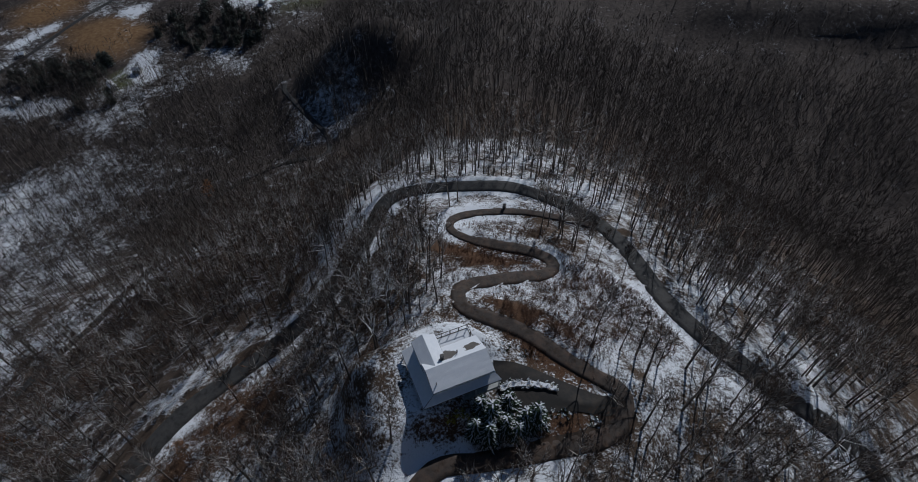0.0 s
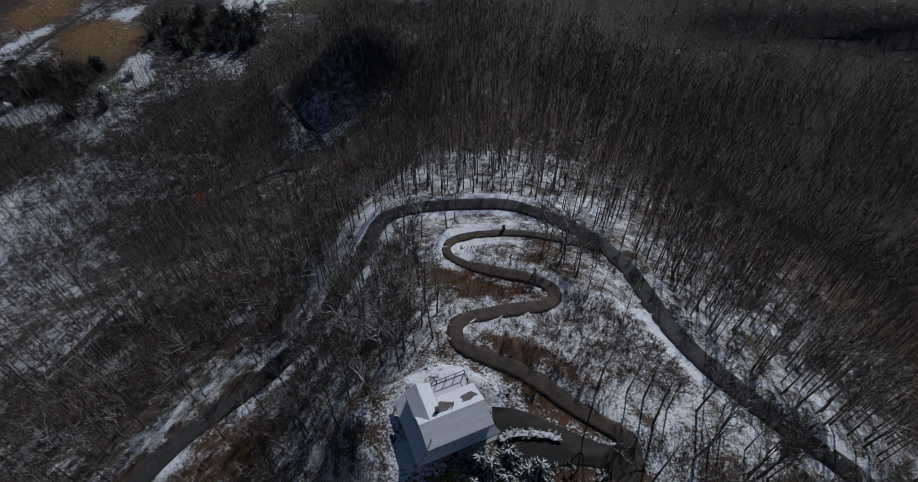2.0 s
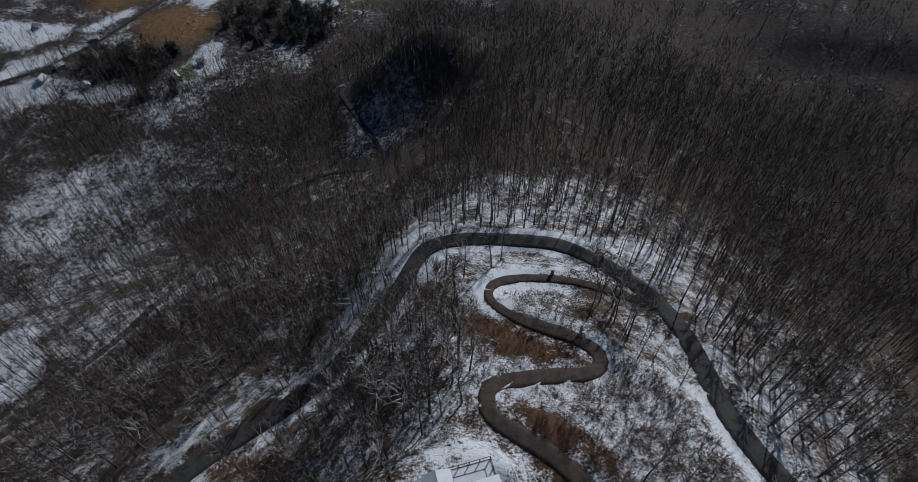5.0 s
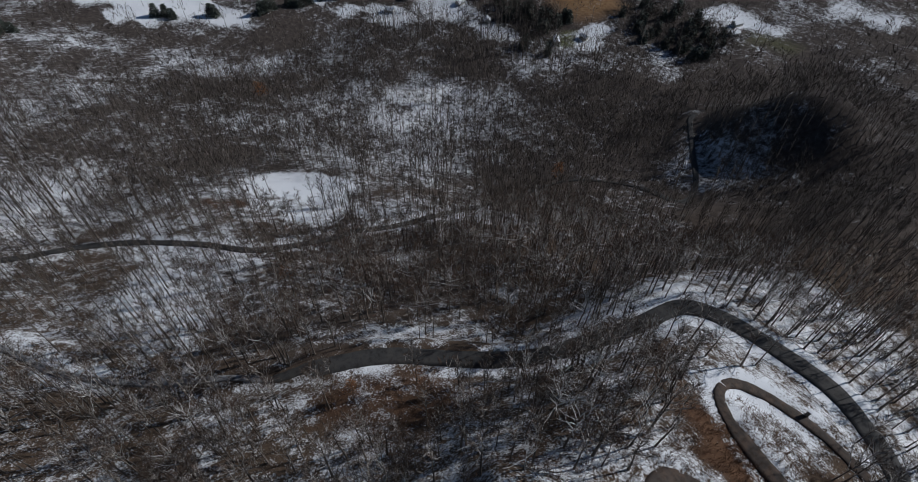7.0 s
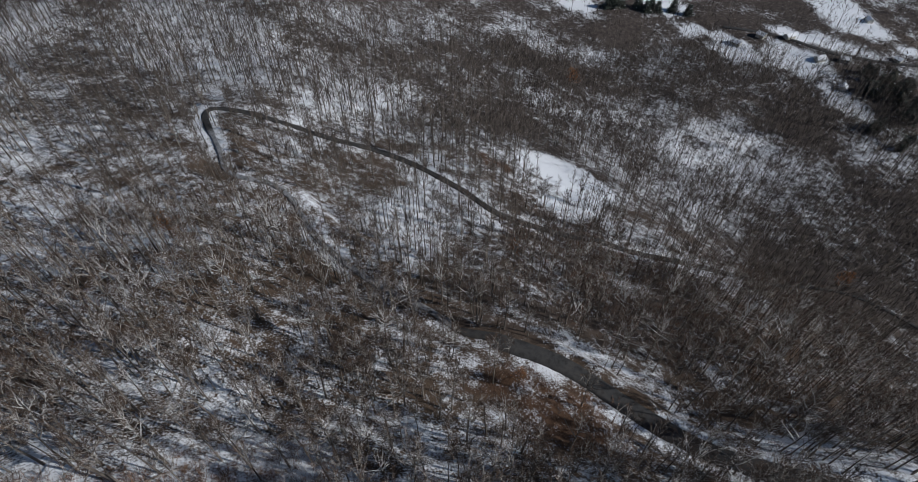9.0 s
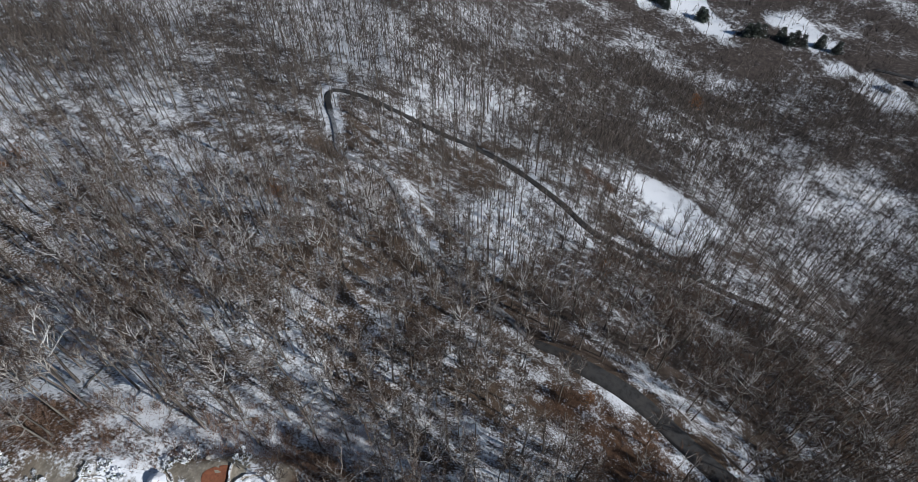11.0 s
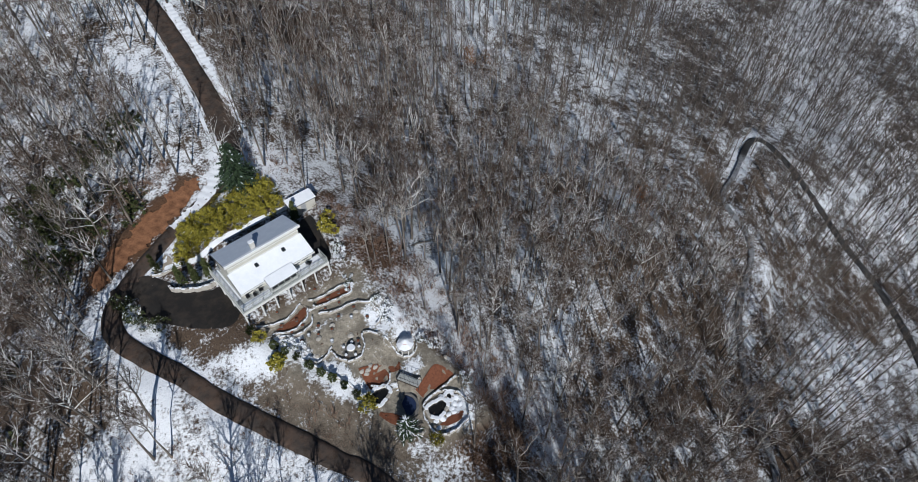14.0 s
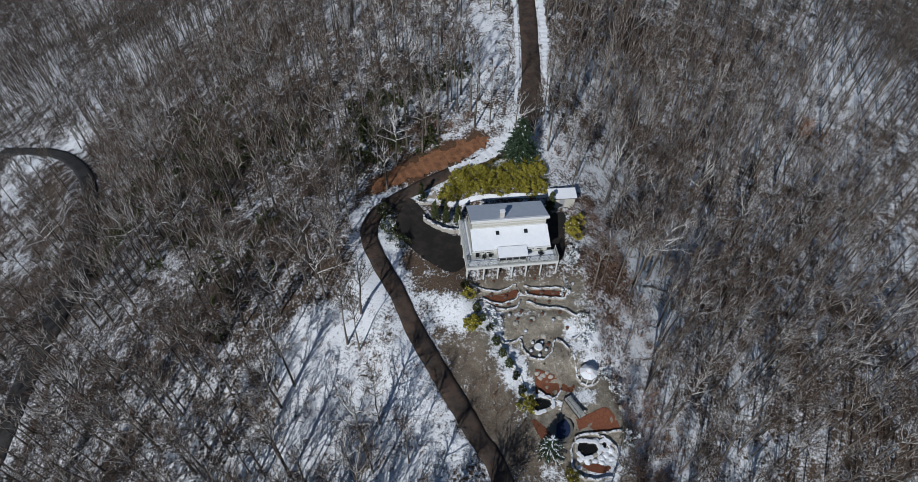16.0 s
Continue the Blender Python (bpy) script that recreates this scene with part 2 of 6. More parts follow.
LOWER_ROAD = [(-64.1, 38.4), (-65.7, 35.1), (-67.3, 30.4), (-74.2, 24.2), (-83.2, 12.4), (-91.7, 4.2), (-103, -4.6), (-116.6, -11), (-124.7, -17.7),
    (-130.6, -30.9), (-142.6, -35.7), (-170, -46.2), (-173.6, -36.2), (-171.6, -23.6), (-168.4, -6.8), (-166.1, 8.9), (-159.4, 23.1), (-145.5, 38.4),
    (-132, 50.5), (-126.9, 61.9), (-123, 78.2), (-123.7, 83.4), (-117.8, 104.7), (-115.3, 153.7), (-114.9, 185.6), (-104.6, 203.7), (-85, 215),
    (-65.4, 219.1), (-69.5, 238.6), (-86, 263.9), (-103.4, 290.5), (-104.7, 299)]
DRIVEWAY = [(35.3, 94.2), (25.2, 96.4), (17, 97.5), (10, 97.3), (3.1, 95.5), (-1.2, 92.4), (-1.5, 87.9), (2.6, 83.5), (8.9, 80.5), (14.7, 78.4),
    (18.9, 75.3), (19.4, 72.2), (17, 69.6), (11.2, 67.6), (5.7, 65.5), (1, 63.1), (0.2, 59.9), (1.9, 56.3), (10.5, 51.2), (17.8, 45.3), (21.8, 42.7),
    (25.2, 40.2), (24.6, 36.1), (21.9, 33.3), (16.4, 31.5), (9.6, 29.8), (3.1, 28.6), (-3.2, 27.3), (-8, 20), (-9, 8), (-5.6, -5.1), (-2.9, -9.3),
    (-0.6, -13.1), (4.6, -21.4), (7.2, -25.9), (9.6, -31), (12.8, -36.5), (15.3, -41.9), (15, -46.1), (12.3, -49.5), (7.6, -52.6), (2, -55.7), (-6.5,
    -59.8), (-11.1, -65.5), (-13, -71.1), (-13.9, -81.6), (-14.2, -94.7), (-14.2, -108.1)]
UPPER_DRIVE = [(-13.9, -119), (-13.0, -130), (-11.0, -141), (-7.5, -152)]


def spaced(points, step=1.5):
    """A smooth line through the points, resampled at an even step."""
    p = np.array(points, float)
    p = np.vstack([2 * p[0] - p[1], p, 2 * p[-1] - p[-2]])
    out = []
    for a, b, c, d in zip(p, p[1:], p[2:], p[3:]):
        u = np.linspace(0, 1, 24, endpoint=False)[:, None]
        out.append(0.5 * (2 * b + (c - a) * u + (2 * a - 5 * b + 4 * c - d) * u * u + (3 * b - a - 3 * c + d) * u ** 3))
    q = np.vstack(out + [p[-2:-1]])
    s = np.r_[0, np.cumsum(np.hypot(*np.diff(q, axis=0).T))]
    at = np.linspace(0, s[-1], max(3, int(s[-1] / step)))
    return np.stack([np.interp(at, s, q[:, 0]), np.interp(at, s, q[:, 1])], 1)


def evened(v, reach):
    k = np.ones(reach) / reach
    return np.convolve(np.pad(v, reach // 2, mode="edge"), k, "same")[reach // 2: reach // 2 + len(v)]


class Road:
    def __init__(self, points, width, reach):
        self.line, self.width = spaced(points), width
        if reach > 10:
            self.line = np.stack([evened(c, 5) for c in self.line.T], 1)
        self.taper, self.dusted = np.ones(len(self.line)), np.full(len(self.line), 0.03)
        self.z = evened(evened(base(*self.line.T), reach), reach)


ROADS = [Road(MAIN_ROAD, 4.0, 17), Road(LOWER_ROAD, 2.15, 25), Road(DRIVEWAY + UPPER_DRIVE, 2.75, 9)]
ROADS[2].z[:14] = np.linspace(ROADS[0].z[np.argmin(np.hypot(*(ROADS[0].line - ROADS[2].line[2]).T))], ROADS[2].z[14], 14)
ROADS[2].taper[2:34] = 0.74
ROADS[2].taper = np.where(ROADS[2].line[:, 1] < -64, 1.4, ROADS[2].taper)
ROADS[1].taper[6:82] = 0.68
ROADS[1].dusted[8:84] = 0.3
ROADS[1].taper[ROADS[1].line[:, 1] > 150] = 0.6
ROADS[1].taper[ROADS[1].line[:, 1] > 215] = 1.3
ROADS[1].z[:8] = np.linspace(ROADS[0].z[-1], ROADS[1].z[8], 8)


def nearest(road, x, y):
    """How far each place is from the road's middle, and the road's height there."""
    far, high = np.full(x.shape, 1e9), np.zeros(x.shape)
    lo, hi = road.line.min(0) - 14, road.line.max(0) + 14
    use = np.flatnonzero((x > lo[0]) & (x < hi[0]) & (y > lo[1]) & (y < hi[1]))
    for k in range(0, len(use), 4000):
        i = use[k:k + 4000]
        d = np.hypot(x[i, None] - road.line[None, :, 0], y[i, None] - road.line[None, :, 1])
        j = d.argmin(1)
        far[i], high[i] = d[np.arange(len(i)), j], road.z[j]
    return far, high


# level pads: middle, half sizes, turn in degrees, height, run-out
PADS = [(-2.9, 39.2, 7.8, 6.6, 22, 19.6, 8), (14, 40, 9, 3.6, -4, 15.0, 5), (-8, -39, 9.0, 8.0, 7, 25.0, 4), (8, -42, 8, 6, 20, 24.5, 5),
        (-11, -27.5, 8.0, 4.5, 5, 23.6, 3), (-12.5, -21, 6.0, 2.5, 5, 22.4, 2.5), (-16, -13.5, 5.5, 4.0, 15, 20.3, 3), (-19, -8, 3.5, 3.0, 0, 18.8, 4)]


def pad_reach(pad, x, y):
    a = radians(pad[4])
    u, v = (x - pad[0]) * math.cos(a) + (y - pad[1]) * math.sin(a), (y - pad[1]) * math.cos(a) - (x - pad[0]) * math.sin(a)
    d = np.hypot(np.clip(np.abs(u) - pad[2], 0, None), np.clip(np.abs(v) - pad[3], 0, None))
    return 1 - smooth(0, pad[6], d)


def ground_height(x, y):
    """The height of the ground, and how far it is to the nearest road's edge."""
    x, y = np.atleast_1d(np.asarray(x, float)), np.atleast_1d(np.asarray(y, float))
    z = base(x, y)
    for pad in PADS:
        w = pad_reach(pad, x, y)
        z = z * (1 - w) + pad[5] * w
    edge, high = np.full(x.shape, 1e9), np.zeros(x.shape)
    for road in ROADS:
        d, h = nearest(road, x, y)
        closer = d - road.width / 2 < edge
        high = np.where(closer, h, high)
        edge = np.where(closer, d - road.width / 2, edge)
    w = 1 - smooth(np.where(np.abs(x) > 70, 2.0, 0.9), np.where(np.abs(x) > 70, 8.0, 6.0), edge)
    z = z * (1 - w) + (high - np.where(np.abs(x) > 70, 0.3, 0.12)) * w
    return z, edge


def ground_at(x, y):
    return float(ground_height(x, y)[0][0])


# ---- ground ----
# zones: x, y, half sizes, turn, trees (0 none .. 1 forest), snow, strength of the snow rule
OPEN_GROUND = [
    (-4, -88, 5, 22, 8, 0.25, 0.66, 0.9), (30, 36, 12, 10, 30, 0.4, 0.38, 0.8), (-17, 42, 8, 12, 0, 0.9, 0.40, 0.7), (-24, 58, 9, 14, 0, 0.9, 0.42, 0.6),
    (46, 56, 26, 7, -57, 0.12, 0.55, 0.3), (35, 82, 16, 6, -62, 0.15, 0.6, 0.4), (6, 104, 24, 5, 0, 0.4, 0.6, 0.3), (-16, 97, 12, 8, 50, 0.75, 0.5, 0.4),
    (-18, 2, 9, 8, 0, 0.06, 0.40, 0.8), (1, -25, 11, 25, 35, 0.03, 0.55, 0.7),
]
KNOLL_GROUND = [
    (1, 42.5, 9.5, 7.5, 22, 0.0, 0.6, 1), (-14, 38, 7, 12, 0, 0.6, 0.44, 0.9), (1, 42, 16, 13, 22, 0.0, 0.5, 0.0), (15, 40, 11, 5, -4, 0.0, 0.35, 1),
]
CLEARED = [
    (2, -1, 9, 9, 0, 0.12, 0.5, 0.3), (9, 34, 12, 5, 10, 0.0, 0.30, 1), (10, 76, 15, 23, 10, 0.02, 0.5, 1), (24, 62, 15, 16, 30, 0.03, 0.56, 1), (-7, -42, 15, 15, 7, 0.0, 0.45, 1),
    (-13, -18, 12, 15, 10, 0.0, 0.50, 1), (6.5, -43, 10, 10, 20, 0.0, 0.45, 1), (4, -34.6, 5.5, 3.6, -30, 0.0, 0.2, 1), (12, -13, 12, 19, 35, 0.2, 0.76, 1), (-3.4, -14.5, 4.2, 14, 33, 0.0, 0.20, 1),
]
ZONES = OPEN_GROUND + KNOLL_GROUND + CLEARED
FIELDS = [
    (-138, 36, 24, 8, 40, 0.6, 0.55, 1), (-369, 351, 48, 15, 8, 0.0, 0.9, 1), (-330, 314, 34, 7, 52, 0.0, 0.9, 1),
    (-311, 288, 25, 13, 18, 0.0, 0.85, 1), (-262, 296, 22, 6, 8, 0.1, 0.8, 1), (-336, 253, 21, 8, 24, 0.0, 0.95, 1), (-211, 340, 17, 10, -75, 0.0, 0.9, 1),
    (-441, 148, 52, 13, 24, 0.0, 0.97, 1), (-445, 118, 34, 11, 50, 0.0, 0.97, 1), (-364, 232, 14, 5, 69, 0.0, 0.9, 1), (-331, 250, 16, 9, 10, 0.0, 0.9, 1), (-414, 228, 25, 7, 26, 0.2, 0.8, 1),
]
BROWN_FIELD, GREEN_FIELD = (-250, 376, 33, 26, -21, 0.0, 0.08, 1), (-219, 322, 10, 6, -63, 0.0, 0.35, 1)
BROWN_FIELD_WEST = (-309, 418, 21, 30, -25, 0.0, 0.12, 1)
FAR_FIELDS = [BROWN_FIELD, BROWN_FIELD_WEST, GREEN_FIELD, (-150, 438, 32, 12, 12, 0.0, 0.7, 1), (-240, 415, 16, 6, 30, 0.0, 0.9, 1), (-95, 508, 28, 6, -8, 0.0, 0.8, 1),
              (-400, 225, 30, 10, 40, 0.0, 0.85, 1), (-500, 120, 60, 30, 40, 0.0, 0.95, 1), (-305, 378, 18, 7, 40, 0.0, 0.85, 1)]
FAR_FIELDS += [(-174, 92, 24, 13, 25, 0.06, 0.85, 1), (-150, 80, 15, 8, 15, 0.1, 0.66, 1), (-190, 79, 11, 7, -30, 0.1, 0.8, 1)]
# woods on the far flank: brown closed crowns, and spurs where the snow shows between the trunks
FLANK_WOODS = [(-262, 20, 78, 17, 82, 1, 0.22, 0.8), (-294, 205, 92, 21, 80, 1, 0.20, 0.85), (-372, 30, 75, 22, -65, 1, 0.2, 0.8), (-190, -62, 26, 34, 0, 1, 0.3, 0.7), (-150, 228, 34, 24, 50, 1, 0.24, 0.8)]
FLANK_SPURS = [(-342, 125, 72, 12, 71, 0.9, 0.42, 0.9), (-326, 32, 46, 18, -45, 0.9, 0.42, 0.9), (-250, -65, 52, 30, 41, 0.9, 0.54, 0.9), (-222, 200, 50, 36, 60, 0.8, 0.44, 0.9), (-216, 196, 20, 9, 60, 0.6, 0.56, 0.8), (-235, 215, 24, 7, 45, 0.6, 0.54, 0.8), (-212, 282, 26, 18, 20, 0.8, 0.4, 0.8),
         (-156, 350, 23, 12, -38, 0.6, 0.5, 0.8), (-38, 318, 34, 34, 0, 1, 0.12, 0.9), (-72, 256, 22, 26, -25, 0.85, 0.40, 0.9)]
FLANK = FLANK_WOODS + FLANK_SPURS
UPPER_SLOPES = [
    (-88, 68, 40, 46, 0, 1, 0.18, 0.85), (-45, 50, 28, 30, 0, 1, 0.22, 0.7), (-44, 6, 20, 32, 0, 1, 0.42, 0.8),
    (85, -62, 60, 75, 0, 1, 0.21, 0.9), (80, 300, 210, 150, 0, 1, 0.12, 0.9), (-230, 150, 70, 60, 0, 1, 0.46, 0.7), (230, 280, 200, 200, 0, 1, 0.10, 0.9),
    (60, 56, 20, 22, 40, 1, 0.40, 0.9), (35, 140, 30, 24, -20, 0.9, 0.40, 0.8), (48, -122, 30, 28, 0, 1, 0.30, 0.8), (22, -108, 22, 24, 0, 1, 0.40, 0.8), (28, 108, 20, 14, -20, 0.95, 0.56, 0.8),
]
LOWER_SLOPES = [
    (-80, -6, 42, 20, 0, 1, 0.28, 0.8), (-12, 60, 12, 14, 0, 0.8, 0.46, 0.6), (16, -62, 18, 12, 0, 0.9, 0.30, 0.85), (-60, 58, 22, 5.0, 50, 0.14, 0.45, 1), (-49, 54, 15, 2.4, 49, 0.3, 0.52, 1),
    (-47, 90, 22, 6, 54, 1, 0.24, 1), (-55, 128, 30, 26, 0, 1, 0.22, 0.8), (-42, -40, 24, 30, 0, 1, 0.50, 0.85), (-25, -24, 7, 26, 12, 0.5, 0.47, 0.9), (6, 138, 22, 18, 0, 1, 0.62, 0.7),
    (-100, -62, 60, 44, 0, 1, 0.38, 0.7), (-150, -30, 60, 34, 0, 1, 0.28, 0.8),
]
FLANK_FOOT = [(-270, -20, 90, 60, 0, 1, 0.5, 0.5), (-31, -14, 7, 22, 5, 0.75, 0.58, 0.9), (58, -30, 22, 22, 0, 1, 0.34, 0.8)]
SNOWY = UPPER_SLOPES + LOWER_SLOPES + FLANK_FOOT
RUSTY = [(-178, 57, 10, 6, 40, 0.1, 0.15, 0.8), (-44, 46, 16, 9, 50, 0.12, 0.36, 0.8), (7, 76.5, 13, 6.5, -24, 0.03, 0.10, 1), (13.5, 53.5, 10, 3, -38, 0.05, 0.15, 0.9), (5.5, -58.4, 12, 3.6, 27, 0.05, 0.06, 1),
         (15, 33.8, 4.5, 2.6, 10, 0, 0.10, 1), (15.5, 45.8, 9, 2.6, -35, 0, 0.02, 1), (0, 33.5, 6.5, 3.5, 0, 0.0, 0.40, 0.8), (-23, -2.5, 7, 5, 20, 0.2, 0.30, 0.8), (-23.5, -34, 4, 9, 0, 0.5, 0.40, 0.6)]


DRIFTS = [(-2.6, -26.8, 3.4, 2.2, 20, 0.85), (2.2, -27.2, 3.0, 1.4, -45, 0.55), (-8.4, -19.6, 1.3, 5.0, 25, 0.72), (-6.6, -20.6, 1.5, 7.5, 25, 0.75), (-19.6, -22.5, 1.8, 3.4, 0, 0.75), (-17.6, -15.6, 2.0, 1.6, 0, 0.65), (-20.5, -6.6, 3.6, 2.0, 20, 0.7), (-21.8, -27, 3, 8, 10, 0.5), (-16.8, -24.6, 1.2, 3, 0, 0.7), (-10, -27.2, 3, 0.5, 0, 0.5)]


def inside(zone, x, y, soft=0.35):
    a = radians(zone[4])
    u, v = (x - zone[0]) * math.cos(a) + (y - zone[1]) * math.sin(a), (y - zone[1]) * math.cos(a) - (x - zone[0]) * math.sin(a)
    r = np.hypot(u / zone[2], v / zone[3])
    r = r + 0.16 * np.sin(u * 0.9 + 2 * np.sin(v * 0.5)) * np.sin(v * 0.8 + 1) * np.minimum(1, 6 / min(zone[2], zone[3])) + 0.1 * np.sin(5 * np.arctan2(v, u) + zone[0])
    return 1 - smooth(1 - soft, 1 + soft, r)


def trees_here(x, y, edge):
    """How much of the forest stands at a place."""
    d = np.ones_like(x)
    for zone in ZONES + FIELDS + FAR_FIELDS + FLANK + SNOWY + RUSTY:
        w = inside(zone, x, y, 0.15)
        d = np.minimum(d, 1 - w * (1 - zone[5]))
    return d * (edge > np.where((x < -18) & (x > -35) & (y > 55), 0.5, np.where((x <= -35) & (x > -62), 2.0, 1.0)) * np.where(x < -62, np.where(y > 205, 4.5, np.where((x < -97) & (x > -127) & (y < 0), 0.9, 0.2)), np.where((x > 30) & (y < 100), 2.8, 1.4)))


def axis(lo, hi, near_lo, near_hi, step):
    out = list(np.arange(near_lo, near_hi, step))
    s = step
    while out[-1] < hi:
        s = min(s * 1.045, 70)
        out.append(out[-1] + s)
    s = step
    while out[0] > lo:
        s = min(s * 1.045, 70)
        out.insert(0, out[0] - s)
    return np.array(out)


def build_ground():
    gx, gy = axis(-3000, 3000, -72, 76, 1.1), axis(-3000, 3200, -70, 124, 1.1)
    x, y = [a.ravel() for a in np.meshgrid(gx, gy)]
    z, edge = ground_height(x, y)
    z = z + 0.10 * np.sin(x * 1.1 + np.sin(y * 0.7)) * np.sin(y * 1.3 + np.sin(x * 0.9)) * smooth(1, 4, edge)
    w, h = len(gx), len(gy)
    i = (np.arange(h - 1)[:, None] * w + np.arange(w - 1)).ravel()
    faces = np.stack([i, i + 1, i + 1 + w, i + w], 1)
    mesh = mesh_from("ground", np.stack([x, y, z], 1), faces, [GROUND])
    mesh.polygons.foreach_set("use_smooth", np.ones(len(faces), bool))
    snow = 0.49 - 0.24 * smooth(110, 220, np.hypot(x, y - 20)) * smooth(-60, 120, y) + 0.20 * np.sin(x / 19 + 2 * np.sin(y / 33)) * np.sin(y / 25 + 1 + np.sin(x / 41))
    rust, field, green, sand = np.zeros_like(x), np.zeros_like(x), np.zeros_like(x), np.zeros_like(x)
    for zone in SNOWY + FLANK + ZONES + FIELDS + FAR_FIELDS + RUSTY:
        q = inside(zone, x, y, 0.14 if zone in FIELDS + FAR_FIELDS else 0.35 if zone[2] < 55 else 0.7) * zone[7]
        snow = snow * (1 - q) + (zone[6] + (0.07 if zone in FLANK or zone in SNOWY and (zone[0] < -20 or zone[1] < 60) else 0)) * q
        if zone in RUSTY:
            rust = np.maximum(rust, q * 0.85)
    field = np.maximum(inside(BROWN_FIELD, x, y), inside(BROWN_FIELD_WEST, x, y))
    green = np.maximum(inside(GREEN_FIELD, x, y), 0.45 * inside((-121, 424, 18, 9, 20), x, y))
    # grows with distance in place of haze; also dulls two wooded slopes
    greyed = np.maximum(smooth(120, 230, np.hypot(x, y - 20)), 0.75 * np.maximum(inside((-104, 72, 48, 48, 0), x, y), inside((88, -60, 58, 70, 0), x, y)))
    for pad in PADS[4:8]:
        q = pad_reach(pad, x, y) ** 2
        sand, snow = np.maximum(sand, q), snow * (1 - q) + 0.15 * q
    q = inside((-3.4, -14.5, 4.2, 14, 33), x, y)
    sand = np.maximum(sand, 0.4 * q)
    for zone in DRIFTS:
        q = inside(zone, x, y)
        snow = snow * (1 - q) + zone[5] * q
    # ploughed and drifted snow along the roads
    q = (1 - smooth(0.5, 2.2, np.abs(edge - 0.8))) * smooth(0.35, 0.6, 0.5 + 0.5 * np.sin(x / 9 + 1.7 * np.sin(y / 13)))
    snow = snow + 0.25 * q * (1 - smooth(130, 170, y))
    for name, v in (("snow", snow), ("rust", rust), ("field", field), ("green", green), ("sand", sand), ("greyed", greyed)):
        mesh.attributes.new(name, "FLOAT", "POINT").data.foreach_set("value", v.astype(np.float32))
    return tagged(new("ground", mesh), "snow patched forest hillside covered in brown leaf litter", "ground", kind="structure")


def mesh_from(name, verts, faces, materials, index=None):
    """A mesh from arrays; all faces have as many corners."""
    mesh = bpy.data.meshes.new(name)
    n = faces.shape[1]
    mesh.vertices.add(len(verts))
    mesh.vertices.foreach_set("co", np.ascontiguousarray(verts, np.float32).ravel())
    mesh.loops.add(faces.size)
    mesh.loops.foreach_set("vertex_index", np.ascontiguousarray(faces, np.int32).ravel())
    mesh.polygons.add(len(faces))
    mesh.polygons.foreach_set("loop_start", np.arange(0, faces.size, n, dtype=np.int32))
    for m in materials:
        mesh.materials.append(m)
    if index is not None:
        mesh.polygons.foreach_set("material_index", np.ascontiguousarray(index, np.int32))
    mesh.update(calc_edges=True)
    return mesh


def build_road(road, name, material, label, lift):
    p, w = road.line, road.width / 2
    t = np.gradient(p, axis=0)
    t /= np.hypot(*t.T)[:, None]
    side = np.stack([-t[:, 1], t[:, 0]], 1)
    wob = 0.05 * np.sin(np.arange(len(p)) * 0.37) + 0.04 * np.sin(np.arange(len(p)) * 0.83 + 1) + 0.05 * np.sin(np.arange(len(p)) * 2.3)
    rows = []
    for u, dz in ((-1.06, -0.45), (-1, 0.0), (-0.5, 0.05), (0, 0.07), (0.5, 0.05), (1, 0.0), (1.06, -0.45)):
        off = (u * w * road.taper + np.sign(u) * wob * (abs(u) >= 1))[:, None]
        rows.append(np.c_[p + side * off, road.z + dz + lift])
    v = np.stack(rows, 1)
    n, k = v.shape[:2]
    i = (np.arange(n - 1)[:, None] * k + np.arange(k - 1)).ravel()
    mesh = mesh_from(name, v.reshape(-1, 3), np.stack([i, i + 1, i + 1 + k, i + k], 1)[:, ::-1], [material])
    mesh.attributes.new("dusted", "FLOAT", "POINT").data.foreach_set("value", np.repeat(road.dusted, k).astype(np.float32))
    return tagged(new(name, mesh), label, "road", kind="structure")


build_ground()
build_road(ROADS[0], "road", ASPHALT, "narrow dark asphalt hill road with snowy verges", 0.0)
build_road(ROADS[1], "road", ASPHALT, "narrow dark asphalt road switching back through woods", 0.004)
build_road(ROADS[2], "driveway", DRIVE, "winding brown-stained asphalt driveway between snow banks", 0.012)


# ---- building helpers ----
def part(name, bm, material, parent, label=""):
    """Links a bmesh as one mesh under a thing or a part."""
    mesh = bpy.data.meshes.new(name)
    bmesh.ops.recalc_face_normals(bm, faces=bm.faces)
    bm.to_mesh(mesh)
    bm.free()
    mesh.materials.append(material)
    ob = new(name, mesh)
    ob.parent = parent
    return tagged(ob, label)


def thing(name, m, label, category, group=""):
    ob = new(name)
    ob.matrix_world = m
    return tagged(ob, label, category, group)


def box(bm, a, b, soft=0.0):
    vs = [bm.verts.new((x, y, z)) for z in (a[2], b[2]) for y in (a[1], b[1]) for x in (a[0], b[0])]
    fs = [bm.faces.new([vs[i] for i in f]) for f in ((0, 2, 3, 1), (4, 5, 7, 6), (0, 1, 5, 4), (1, 3, 7, 5), (3, 2, 6, 7), (2, 0, 4, 6))]
    if soft:
        bmesh.ops.bevel(bm, geom=list({e for f in fs for e in f.edges}), offset=soft, segments=2, affect="EDGES")
    return bm


def boxes(*corners, soft=0.0):
    bm = bmesh.new()
    for a, b in corners:
        box(bm, a, b, soft)
    return bm


